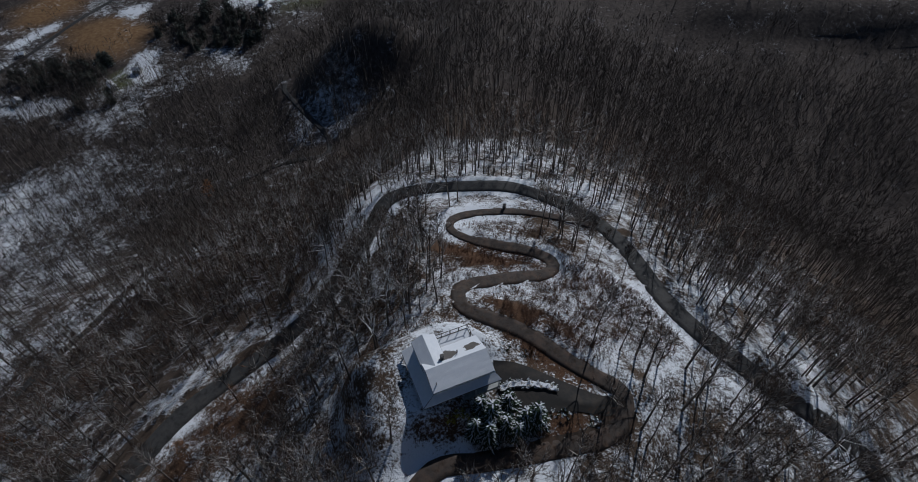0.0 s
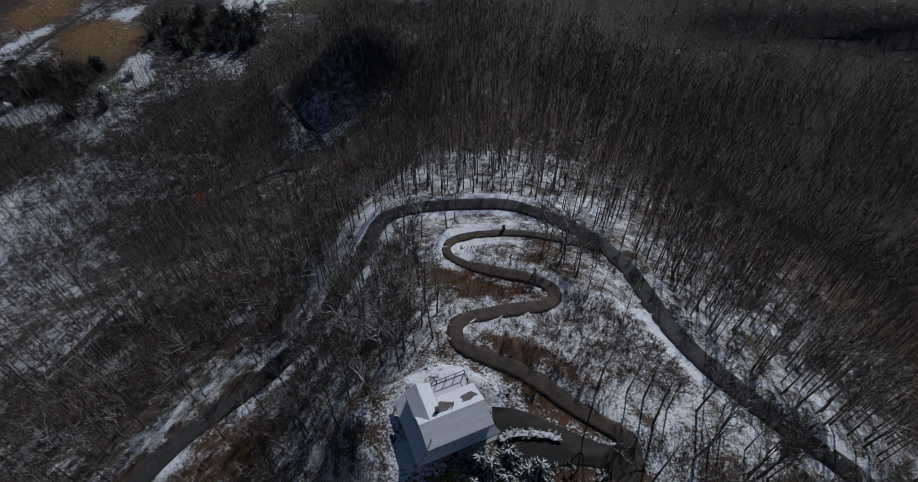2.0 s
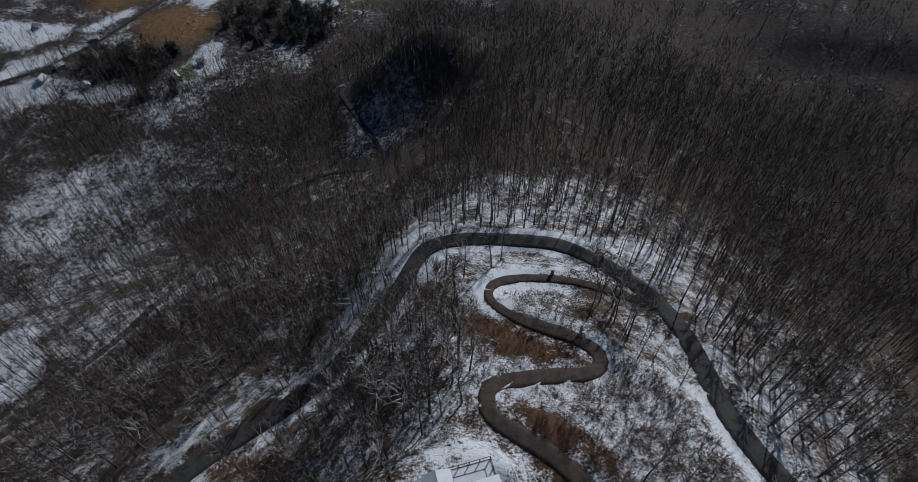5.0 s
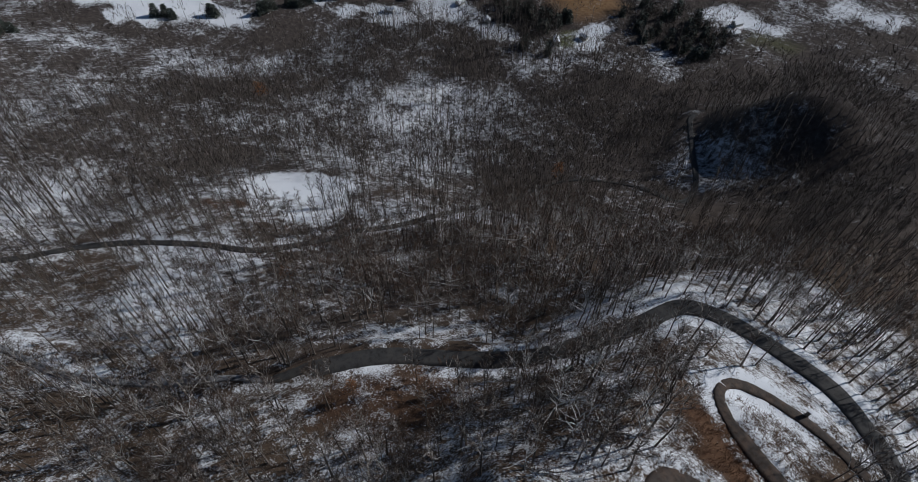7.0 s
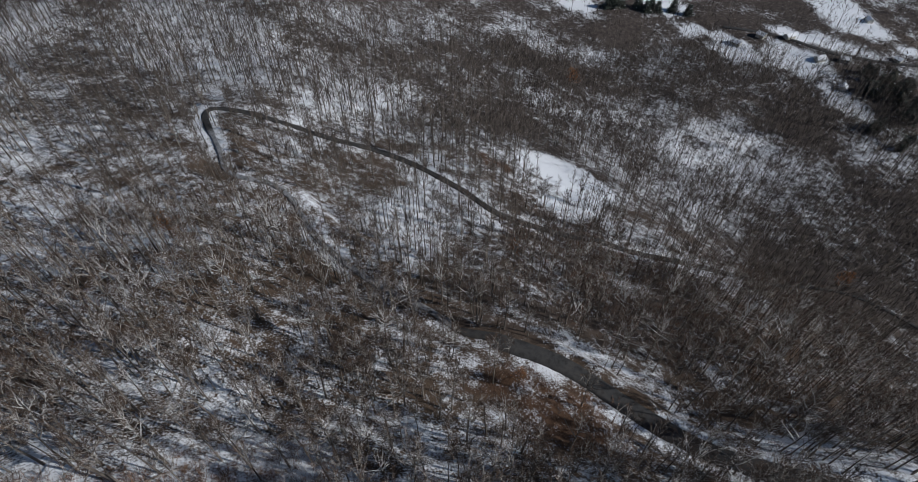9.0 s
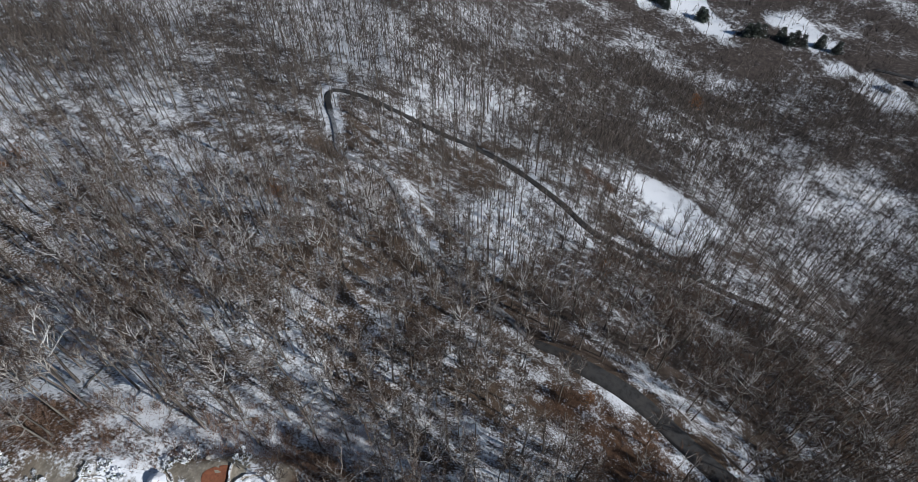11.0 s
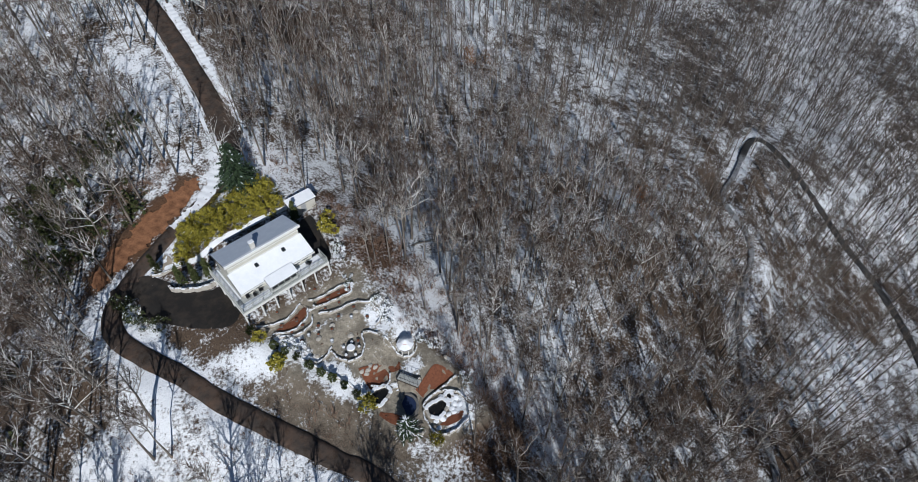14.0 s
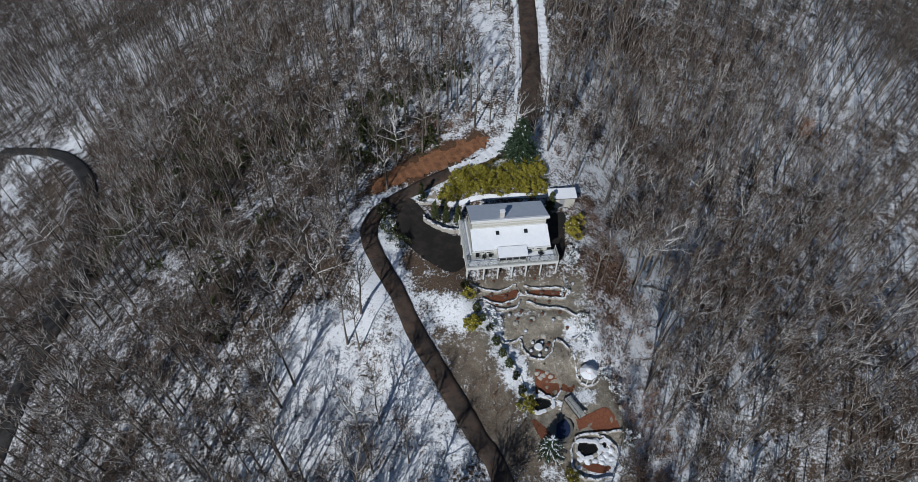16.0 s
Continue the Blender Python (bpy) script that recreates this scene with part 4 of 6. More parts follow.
# ---- forest ----
class Growth:
    """Gathers triangles; each has a material number."""

    def __init__(self):
        self.v, self.f, self.m = [], [], []

    def tube(self, points, radii, sides, mat=0):
        first = len(self.v)
        for n, (p, r) in enumerate(zip(points, radii)):
            a = points[min(n + 1, len(points) - 1)] - points[max(n - 1, 0)]
            a.normalize()
            u = a.orthogonal().normalized()
            w = a.cross(u)
            if r <= 0:
                self.v.append(tuple(p))
                continue
            for s in range(sides):
                g = 2 * math.pi * s / sides
                self.v.append(tuple(p + (u * math.cos(g) + w * math.sin(g)) * r))
        for n in range(len(points) - 1):
            i, tip = first + n * sides, radii[n + 1] <= 0
            for s in range(sides):
                t = (s + 1) % sides
                if tip:
                    self.add((i + s, i + t, i + sides), mat)
                else:
                    self.add((i + s, i + t, i + sides + t), mat), self.add((i + s, i + sides + t, i + sides + s), mat)

    def add(self, f, mat):
        self.f.append(f), self.m.append(mat)

    def blade(self, p, way, length, width, mat=1):
        side = way.cross(Vector((random.uniform(-1, 1), random.uniform(-1, 1), random.uniform(-1, 1)))).normalized() * width / 2
        i = len(self.v)
        self.v += [tuple(p - side), tuple(p + side), tuple(p + way * length)]
        self.add((i, i + 1, i + 2), mat)

    def leaf(self, p, size, mat=1):
        a = Vector((random.gauss(0, 1), random.gauss(0, 1), random.gauss(0, 1))).normalized()
        b = a.orthogonal().normalized()
        i = len(self.v)
        self.v += [tuple(p - a * size * 0.5), tuple(p + b * size * 0.35), tuple(p + a * size * 0.5), tuple(p - b * size * 0.35)]
        self.add((i, i + 1, i + 2), mat), self.add((i, i + 2, i + 3), mat)

    def arrays(self):
        return np.array(self.v, float), np.array(self.f, int), np.array(self.m, int)

    def mesh(self, name, materials, only=None):
        v, f, m = self.arrays()
        if only is not None:
            f = f[m == only]
            keep, f = np.unique(f, return_inverse=True)
            v, f, m = v[keep], f.reshape(-1, 3), np.zeros(len(f), int)
            materials = [materials[only]]
        return mesh_from(name, v, f, materials, m)


def tilted(way, by):
    return (way + Vector((random.uniform(-by, by), random.uniform(-by, by), random.uniform(-by, by)))).normalized()


def grow_tree(seed, height, detail, wide=1.0, low=0.42, twig=1.0):
    """A bare broadleaf tree: 0 trunk, 1 limbs, 2 twigs."""
    random.seed(seed)
    g = Growth()
    lean = Vector((random.uniform(-0.05, 0.05), random.uniform(-0.05, 0.05), 0))
    spine = []
    parts = 5 if detail == 2 else (3 if detail == 1 else 1)
    for n in range(parts + 1):
        k = n / parts
        spine.append(Vector((0, 0, -0.4 + k * height * 0.93)) + lean * height * k * k + Vector((random.uniform(-1, 1), random.uniform(-1, 1), 0)) * 0.012 * height * k)
    thick = ((0.0115, 0.0095, 0.0072)[detail] * height + 0.015) * random.uniform(0.85, 1.2)
    g.tube(spine, [thick * (1 - 0.88 * n / parts) * (1.35 if n == 0 else 1) for n in range(parts + 1)], 6 if detail == 2 else 4 if detail == 1 else 3, 0)

    def on_spine(k):
        f = k * parts
        n = min(int(f), parts - 1)
        return spine[n].lerp(spine[n + 1], f - n)

    limbs = (16, 10, 6)[2 - detail]
    spread = 0.195 * height * wide
    for n in range(limbs):
        k = low + (0.97 - low) * (n + random.random()) / limbs
        turn = n * 2.4 + random.uniform(-0.5, 0.5)
        rise = radians(random.uniform(44, 66) + 22 * (k - low))
        way = Vector((math.cos(turn) * math.cos(rise), math.sin(turn) * math.cos(rise), math.sin(rise)))
        long = spread * (1.15 - 0.75 * (k - low) / (1 - low)) * random.uniform(0.75, 1.2)
        a = on_spine(min(k, 0.99))
        b = a + way * long * 0.5
        way2 = (way + Vector((0, 0, 0.45))).normalized()
        c = b + tilted(way2, 0.25) * long * 0.5
        r = thick * (0.58, 0.65, 0.8)[detail] * (1.15 - 0.65 * k)
        g.tube([a, b, c], [r, r * 0.6, 0], 3, 1) if detail else g.blade(a, (c - a).normalized(), (c - a).length, r * 2.5, 1)
        for s in range((4, 3, 0)[2 - detail]):
            q = 0.3 + 0.65 * random.random()
            p = a.lerp(b, q * 2) if q < 0.5 else b.lerp(c, q * 2 - 1)
            w = tilted(way2, 0.75)
            ln = long * random.uniform(0.28, 0.5)
            g.blade(p, w, ln, r * 1.3, 1)
            for _ in range((4, 2, 0)[2 - detail]):
                g.blade(p + w * ln * random.uniform(0.2, 1), tilted(w, 0.6), random.uniform(0.8, 1.7) * height / 17, (0.05, 0.085, 0)[2 - detail] * twig, 2)
        for _ in range((5, 4, 9)[2 - detail]):
            q = 0.35 + 0.65 * random.random()
            p = a.lerp(b, q * 2) if q < 0.5 else b.lerp(c, q * 2 - 1)
            g.blade(p, tilted(way2, (0.6, 0.6, 1.1)[2 - detail]), random.uniform(0.9, 1.9) * (1, 1, 0.75)[2 - detail] * height / 17, (0.055, 0.1, 0.42)[2 - detail] * twig, 2)
    return g


def spreading_tree(seed, height, wide, limbs, pale=1):
    """A broad old tree whose long bent limbs fork and fork again: 0 trunk, 1 limbs, 2 twigs."""
    random.seed(seed)
    g = Growth()
    fork = height * random.uniform(0.38, 0.5)
    lean = Vector((random.uniform(-0.7, 0.7), random.uniform(-0.7, 0.7), 0))
    thick = 0.0088 * height + 0.02
    g.tube([Vector((0, 0, -0.4)), lean * 0.3 + Vector((0, 0, fork * 0.5)), lean * 0.8 + Vector((0, 0, fork)), lean + Vector((0, 0, height * 0.72))], [thick * 1.35, thick, thick * 0.8, thick * 0.2], 6, 0)
    for n in range(limbs):
        turn = n * 2.4 + random.uniform(-0.4, 0.4)
        k = n / limbs
        p = lean * (0.8 + 0.2 * k) + Vector((0, 0, fork + (height * 0.7 - fork) * k))
        way = Vector((math.cos(turn) * 0.9, math.sin(turn) * 0.9, random.uniform(0.45, 0.9) + 0.6 * k)).normalized()
        long = height * wide * random.uniform(0.24, 0.36) * (1 - 0.35 * k)
        line, r = [p], thick * 0.7 * (1 - 0.35 * k)
        for _ in range(4):
            way = (tilted(way, 0.34) + Vector((0, 0, 0.12))).normalized()
            line.append(line[-1] + way * long / 4)
        g.tube(line, [r, r * 0.78, r * 0.56, r * 0.36, 0], 3, pale)
        for m in (1, 2, 2, 3, 3):
            q = tilted((line[m + 1] - line[m]).normalized(), 0.85)
            q = (q + Vector((0, 0, 0.25))).normalized()
            reach = long * random.uniform(0.26, 0.46)
            a, b = line[m], line[m] + q * reach * 0.55
            c = b + (tilted(q, 0.4) + Vector((0, 0, 0.25))).normalized() * reach * 0.5
            g.tube([a, b, c], [r * 0.36, r * 0.24, 0], 3, pale)
            for _ in range(6):
                w = tilted(q, 0.8)
                g.blade(b.lerp(c, random.uniform(-0.6, 1)), w, random.uniform(0.7, 1.5) * height / 17, 0.05, 2)
        for _ in range(7):
            m = random.randint(2, 3)
            g.blade(line[m].lerp(line[m + 1], random.random()), tilted(way, 0.8), random.uniform(0.8, 1.6) * height / 17, 0.05, 2)
    return g


def scatter(lo, hi, step, seed):
    rng = np.random.RandomState(seed)
    gx, gy = np.meshgrid(np.arange(lo[0], hi[0], step), np.arange(lo[1], hi[1], step))
    x, y = gx.ravel() + rng.uniform(-0.48, 0.48, gx.size) * step, gy.ravel() + rng.uniform(-0.48, 0.48, gx.size) * step
    z, edge = ground_height(x, y)
    keep = rng.uniform(0, 1, x.size) < trees_here(x, y, edge) * (0.80 + 0.45 * np.sin(x / 15 + 2 * np.sin(y / 21)) * np.sin(y / 12 + 1.5 * np.sin(x / 27))).clip(0.3, 1)
    return x[keep], y[keep], z[keep], rng


def planted(name, kinds, x, y, z, size, rng, materials, label, category="trees"):
    """One mesh of many plants, each a turned and scaled copy of one of the kinds."""
    pick, turn = rng.randint(0, len(kinds), len(x)), rng.uniform(0, 2 * math.pi, len(x))
    vs, fs, ms, at = [], [], [], 0
    for k, kind in enumerate(kinds):
        v, f, m = kind.arrays()
        i = np.flatnonzero(pick == k)
        if not len(i):
            continue
        c, s, q = np.cos(turn[i]), np.sin(turn[i]), size[i]
        w = np.stack([(v[None, :, 0] * c[:, None] - v[None, :, 1] * s[:, None]) * q[:, None] + x[i, None],
                      (v[None, :, 0] * s[:, None] + v[None, :, 1] * c[:, None]) * q[:, None] + y[i, None], v[None, :, 2] * q[:, None] + z[i, None]], 2)
        vs.append(w.reshape(-1, 3))
        fs.append((f[None] + (np.arange(len(i)) * len(v))[:, None, None] + at).reshape(-1, 3))
        ms.append(np.tile(m, len(i)))
        at += len(i) * len(v)
    mesh = mesh_from(name, np.vstack(vs), np.vstack(fs), materials, np.concatenate(ms))
    return tagged(new(name, mesh), label, category, kind="stuff")


def tree_thing(kind, materials, label, group, name="bare_tree", category="tree"):
    tree = new(name)
    v, f, m = kind.arrays()
    for n, (part_name, use) in enumerate((("trunk", (0,)), ("crown", (1, 2, 3)))):
        pick = np.isin(m, use)
        keep, ff = np.unique(f[pick], return_inverse=True)
        ob = new(part_name, mesh_from(part_name, v[keep], ff.reshape(-1, 3), materials, m[pick]))
        ob.parent = tree
    return tagged(tree, label, category, group)


def conifer(seed, height, radius, snowy, whorls=9, droop=0.25, fine=1.0, base_gap=0.06):
    """0 trunk, 1 needles, 2 snow on the boughs."""
    random.seed(seed)
    g = Growth()
    g.tube([Vector((0, 0, -0.3)), Vector((0, 0, height * 0.5)), Vector((0, 0, height))], [0.022 * height, 0.012 * height, 0], 6, 0)
    for n in range(whorls):
        k = base_gap + (0.97 - base_gap) * n / (whorls - 1)
        reach = radius * (1 - k) ** 0.85 + 0.12 * radius
        count = max(5, int(11 * (1 - 0.5 * k)))
        for b in range(count):
            a = 2 * math.pi * (b + random.random() * 0.7) / count + n
            r = reach * random.uniform(0.78, 1.12)
            root = Vector((0, 0, height * k))
            tip = root + Vector((math.cos(a) * r, math.sin(a) * r, -droop * r + random.uniform(-0.1, 0.1) * r))
            way = (tip - root).normalized()
            side = Vector((-way.y, way.x, 0)).normalized()
            steps = max(3, int(r / (0.34 * fine)))
            for s in range(steps):
                p = root.lerp(tip, (s + 0.6) / steps)
                ln = (0.30 + 0.30 * math.sin(math.pi * min(1, (s + 1) / steps))) * fine * random.uniform(0.8, 1.2)
                for q in (-1, 1):
                    w = (way * 0.75 + side * q * random.uniform(0.4, 0.9) + Vector((0, 0, random.uniform(-0.2, 0.25)))).normalized()
                    g.blade(p, w, ln * 1.5, 0.26 * fine, 1)
                    g.blade(p + Vector((0, 0, -0.06)), (w + Vector((0, 0, -0.5))).normalized(), ln, 0.22 * fine, 1)
                if random.random() < snowy:
                    w = (way + side * random.uniform(-0.5, 0.5) + Vector((0, 0, 0.15))).normalized()
                    i = len(g.v)
                    u = side * 0.10 * fine
                    c = p + Vector((0, 0, 0.07 * fine))
                    g.v += [tuple(c - u), tuple(c + u), tuple(c + w * ln * 1.25)]
                    g.add((i, i + 1, i + 2), 2)
    return g


def conifer_thing(g, m, label, name="conifer", group="", needle=None):
    t = thing(name, m, label, "conifer", group)
    mats = [BARK, needle or NEEDLE, SNOW]
    for k, part_name in enumerate(("trunk", "foliage", "snow_load")):
        if k in g.m:
            ob = new(part_name, g.mesh(part_name, mats, k))
            ob.parent = t
            if k:
                tagged(ob, kind="stuff")
    return t


def bush(seed, radius, height, leaves, size, snowy=0.0, point=0.0):
    """A shrub of many leaves in clumps: 0 stems, 1 leaves, 2 snow."""
    random.seed(seed)
    g = Growth()
    for _ in range(5):
        a = random.uniform(0, 6.28)
        g.tube([Vector((0, 0, -0.15)), Vector((math.cos(a) * radius * 0.5, math.sin(a) * radius * 0.5, height * 0.6))], [0.03, 0.01], 3, 0)
    clumps = []
    for _ in range(max(6, int(leaves / 22))):
        u, a = random.random(), random.uniform(0, 6.28)
        h = random.uniform(0.08, 1)
        r = radius * (math.sqrt(max(0, 1 - (2 * h - 0.9) ** 2 * 0.8)) if not point else (1 - h) ** 0.6) * (0.55 + 0.45 * math.sqrt(u))
        clumps.append(Vector((math.cos(a) * r, math.sin(a) * r, h * height)))
    for n in range(leaves):
        c = clumps[n % len(clumps)]
        p = c + Vector((random.gauss(0, 1), random.gauss(0, 1), random.gauss(0, 0.8))) * radius * 0.14
        g.leaf(p, size * random.uniform(0.7, 1.3), 2 if random.random() < snowy and p.z > height * 0.45 else 1)
    return g


def bush_thing(g, m, label, leaf, name="shrub", group="", category="shrub"):
    t = thing(name, m, label, category, group)
    for k, (part_name, mat) in enumerate((("stems", BARK), ("foliage", leaf), ("snow_load", SNOW))):
        if k in g.m:
            ob = new(part_name, g.mesh(part_name, [BARK, leaf, SNOW], k))
            ob.parent = t
            tagged(ob, kind="stuff")
    return t


def on_ground(x, y, turn=0, scale=1.0, up=0.0):
    return pose(x, y, ground_at(x, y) + up, 0, 0, turn) @ Matrix.Scale(scale, 4)


def set_copies(first, places, scales, seed):
    """Stands copies of a thing at places; the first takes the first place."""
    rng = random.Random(seed)
    for n, (x, y) in enumerate(places):
        m = on_ground(x, y, rng.uniform(0, 360), scales * rng.uniform(0.82, 1.15))
        if n == 0:
            first.matrix_world = m
        else:
            copy_thing(first, m).matrix_basis = m


def thicket(seed, height, blades, width):
    """A low shrub of bare stems: 0 stems, 1 twigs."""
    random.seed(seed)
    g = Growth()
    for _ in range(blades):
        a, u = random.uniform(0, 6.28), random.uniform(0, 0.35)
        way = Vector((math.cos(a) * u * 1.6, math.sin(a) * u * 1.6, 1)).normalized()
        p = Vector((math.cos(a) * u * height * 0.4, math.sin(a) * u * height * 0.4, -0.1))
        ln = height * random.uniform(0.6, 1.1)
        g.blade(p, way, ln, width, 0)
        for _ in range(2):
            g.blade(p + way * ln * random.uniform(0.35, 0.8), tilted(way, 0.7), ln * 0.5, width * 0.8, 1)
    return g


# ---- knoll house grounds ----
def low_wall(points, half, height, label, stone=STONE, snow=True, name="garden_wall", sink=0.3):
    line = spaced(points, 0.45)
    k = np.arange(len(line))
    line = line + 0.07 * np.stack([np.sin(k * 1.3 + points[0][0]) + np.sin(k * 2.9), np.sin(k * 1.7 + points[0][1]) + np.sin(k * 3.1)], 1)
    z = evened(ground_height(*line.T)[0], 5)
    mid = Vector((*line.mean(0), 0))
    t = thing(name, Matrix.Translation(mid), label, "wall", "low garden walls")
    ob = part("stonework", sweep(line - line.mean(0), z, half, height, sink), stone, t)
    if snow:
        part("snow_cap", sweep(line - line.mean(0), z + height - 0.02, half * 0.95, 0.09, 0.02), CAP, t, "patchy snow cap")
    return t


PINE_A = conifer(41, 5.2, 2.1, 0.8, 9, 0.15)
first = conifer_thing(PINE_A, Matrix.Identity(4), "dark spreading evergreen laden with fresh snow", "conifer", "snowy evergreens beside the knoll house")
set_copies(first, [(3.4, 35.2), (7.4, 36.8), (2.6, 32.4), (4.8, 34.2), (6.8, 33.1), (9.6, 34.0), (4.4, 31.8), (8.4, 32.3), (11.2, 34.6)], 0.98, 3)
low_wall([(6.4, 39.9), (8.4, 40.6), (10.6, 40.7), (12.8, 40.5), (15.0, 39.9)], 0.45, 0.55, "rough stone bed wall under snow by the parking yard", DARK_STONE)
first = bush_thing(bush(52, 1.1, 1.3, 260, 0.26, 0.03), Matrix.Identity(4), "loose olive-green shrub before the porch", GOLD_LEAF, group="olive shrubs by the knoll house")
set_copies(first, [(0.4, 34.2), (1.9, 33.9), (-0.9, 33.6)], 0.9, 15)
MOUND = bush(51, 0.9, 0.9, 160, 0.28, 0.9)
first = bush_thing(MOUND, Matrix.Identity(4), "low round shrub buried in snow", BOX_LEAF, group="snowed shrubs")
set_copies(first, [(20.3, 35.2), (7.2, 40.3), (8.5, 40.8), (9.8, 40.9), (11.0, 40.8), (12.3, 40.6), (13.4, 40.5), (14.6, 40.1), (14.2, 36.2), (15.6, 36.0), (8.0, 38.6), (-9.5, 46), (-7.8, 48.5), (-3.5, 50.0), (10.5, 46.6), (7.5, 47.2)], 0.85, 5)
draped("snow_bank", [(13.6, 43.3), (16.4, 42.3), (19.0, 41.2), (22.2, 40.3), (22.2, 40.42), (19.05, 41.42), (16.5, 42.5), (13.7, 43.5)], SNOW, 0.1, "low ridge of ploughed snow along the parking yard", "snow bank", 0.2)
# gate post where the drive leaves the hairpin
gate = thing("gate_post", on_ground(11.5, 98.8), "dark square stone gate post beside the driveway", "post")
part("pillar", boxes(((-0.3, -0.3, -0.3), (0.3, 0.3, 1.7)), soft=0.03), DARK_STONE, gate)
part("cap", boxes(((-0.38, -0.38, 1.7), (0.38, 0.38, 1.85)), soft=0.03), SNOW, gate, "snowy cap")

# ---- grounds of the garden house ----
HEDGE = bush(61, 1.35, 2.3, 700, 0.28, 0.003)
first = bush_thing(HEDGE, Matrix.Identity(4), "dense golden-green shrub in a broad hedge bank", GOLD_LEAF, group="golden hedge")
places = []
rng = random.Random(8)
for j in range(5):
    for i in range(11):
        u, v = i / 10, j / 4
        a, b = Vector((3.4, -50.0)).lerp(Vector((-13.6, -50.9)), u), Vector((0.8, -54.4)).lerp(Vector((-13.6, -56.6)), u)
        p = a.lerp(b, v)
        places.append((p.x + rng.uniform(-0.5, 0.5), p.y + rng.uniform(-0.5, 0.5)))
set_copies(first, places, 0.85, 9)
first = bush_thing(bush(62, 1.2, 1.9, 700, 0.30, 0.01), Matrix.Identity(4), "round golden-green evergreen shrub", GOLD_LEAF, group="golden shrubs in the garden")
set_copies(first, [(-19.9, -45.0), (-19.1, -41.6), (-18.6, -43.2), (-1.4, -29.6), (-1.6, -24.6), (-9.4, -13.8), (-15.0, -5.0), (-2.2, -25.0)], 0.95, 10)
first = bush_thing(bush(63, 0.5, 3.2, 2000, 0.16, 0.0, point=1.0), Matrix.Identity(4), "narrow upright evergreen with a pointed top", BOX_LEAF, "arborvitae", "upright evergreens", "evergreen")
set_copies(first, [(4.4, -45.4), (2.5, -44.9), (0.5, -44.5), (6.9, -49.4), (-15.2, -47.4)], 1.35, 11)
first = bush_thing(bush(64, 0.68, 1.7, 1000, 0.20, 0.03), Matrix.Identity(4), "clipped round-topped evergreen along the garden edge", BOX_LEAF, "clipped_evergreen", "row of clipped evergreens", "evergreen")
set_copies(first, [(-2.6, -27.6), (-3.5, -25.9), (-4.5, -24.2), (-5.4, -22.4), (-6.3, -20.7), (-7.2, -19.0), (-8.1, -17.4), (-9.0, -15.8), (-0.8, -31.2)], 0.82, 12)
first = bush_thing(bush(65, 1.0, 1.0, 240, 0.3, 0.85), Matrix.Identity(4), "low shrub heaped with bright snow", BOX_LEAF, group="snow-heaped shrubs")
set_copies(first, [(-18.2, -38.9), (-18.0, -37.2), (-17.6, -35.8), (-16.9, -32.6), (-16.2, -31.0), (-18.5, -26.4), (-19.3, -24.9), (-18.6, -23.2), (-23.2, -9.6), (-24.0, -10.6), (-4.4, -26.6), (-5.4, -25.2), (-21.4, -18.5), (-22.5, -17.0)], 0.9, 13)
conifer_thing(conifer(42, 9.5, 4.0, 0.10, 15, 0.3, 1.15), on_ground(-10.2, -58.0), "tall dark green spruce with traces of snow beside the drive")
conifer_thing(conifer(43, 3.4, 1.9, 0.55, 7, 0.2, 0.9), on_ground(-12.2, -7.9), "small spreading blue-green conifer flecked with snow")
first = bush_thing(bush(66, 1.5, 2.4, 420, 0.3, 0.10), Matrix.Identity(4), "loose dark evergreen shrub on the drive's island", BOX_LEAF, group="island shrubs")
set_copies(first, [(12.6, -45.8), (12.2, -43.9), (11.2, -41.4), (13.2, -47.2), (9.4, -40.0)], 0.8, 14)
low_wall([(6.3, -45.5), (5.6, -44.4), (2.6, -42.6), (-0.2, -42.4)], 0.15, 1.0, "pale stone retaining wall of a planted bed")
low_wall([(7.9, -49.6), (7.3, -48.8), (5.8, -48.7), (3.0, -48.8)], 0.13, 0.45, "short pale stone wall before the golden hedge")
draped("snow_bank", [(6.6, -49.0), (2.0, -48.5), (-5, -49.2), (-14.2, -50.1), (-14.2, -50.8), (-5, -50.0), (2.0, -49.5), (5.4, -49.8)], SNOW, 0.12, "strip of snow at the foot of the golden hedge", "snow bank")
draped("paving", [(7.6, -49.2), (6.8, -50.8), (4.9, -51.8), (4.4, -50.2), (5.6, -49.2)], GRAVEL, 0.05, "pale paved wedge beside the hedge", "paving")
draped("leaf_litter", [(15.6, -51.4), (12.5, -53.1), (9, -54.4), (5.5, -55.6), (3, -56.8), (0.5, -58.4), (-3, -60.8), (-5.2, -63.4), (-4.4, -64.6), (-1.8, -63.4), (0.4, -63.6), (2.6, -61.6), (5.6, -61.2), (8.4, -58.9), (11.6, -58.2), (13.8, -56), (16.4, -54.6)], LITTER, 0.24, "thick red-brown leaf litter beside the drive", "leaf litter", 0.3, ragged=0.3)
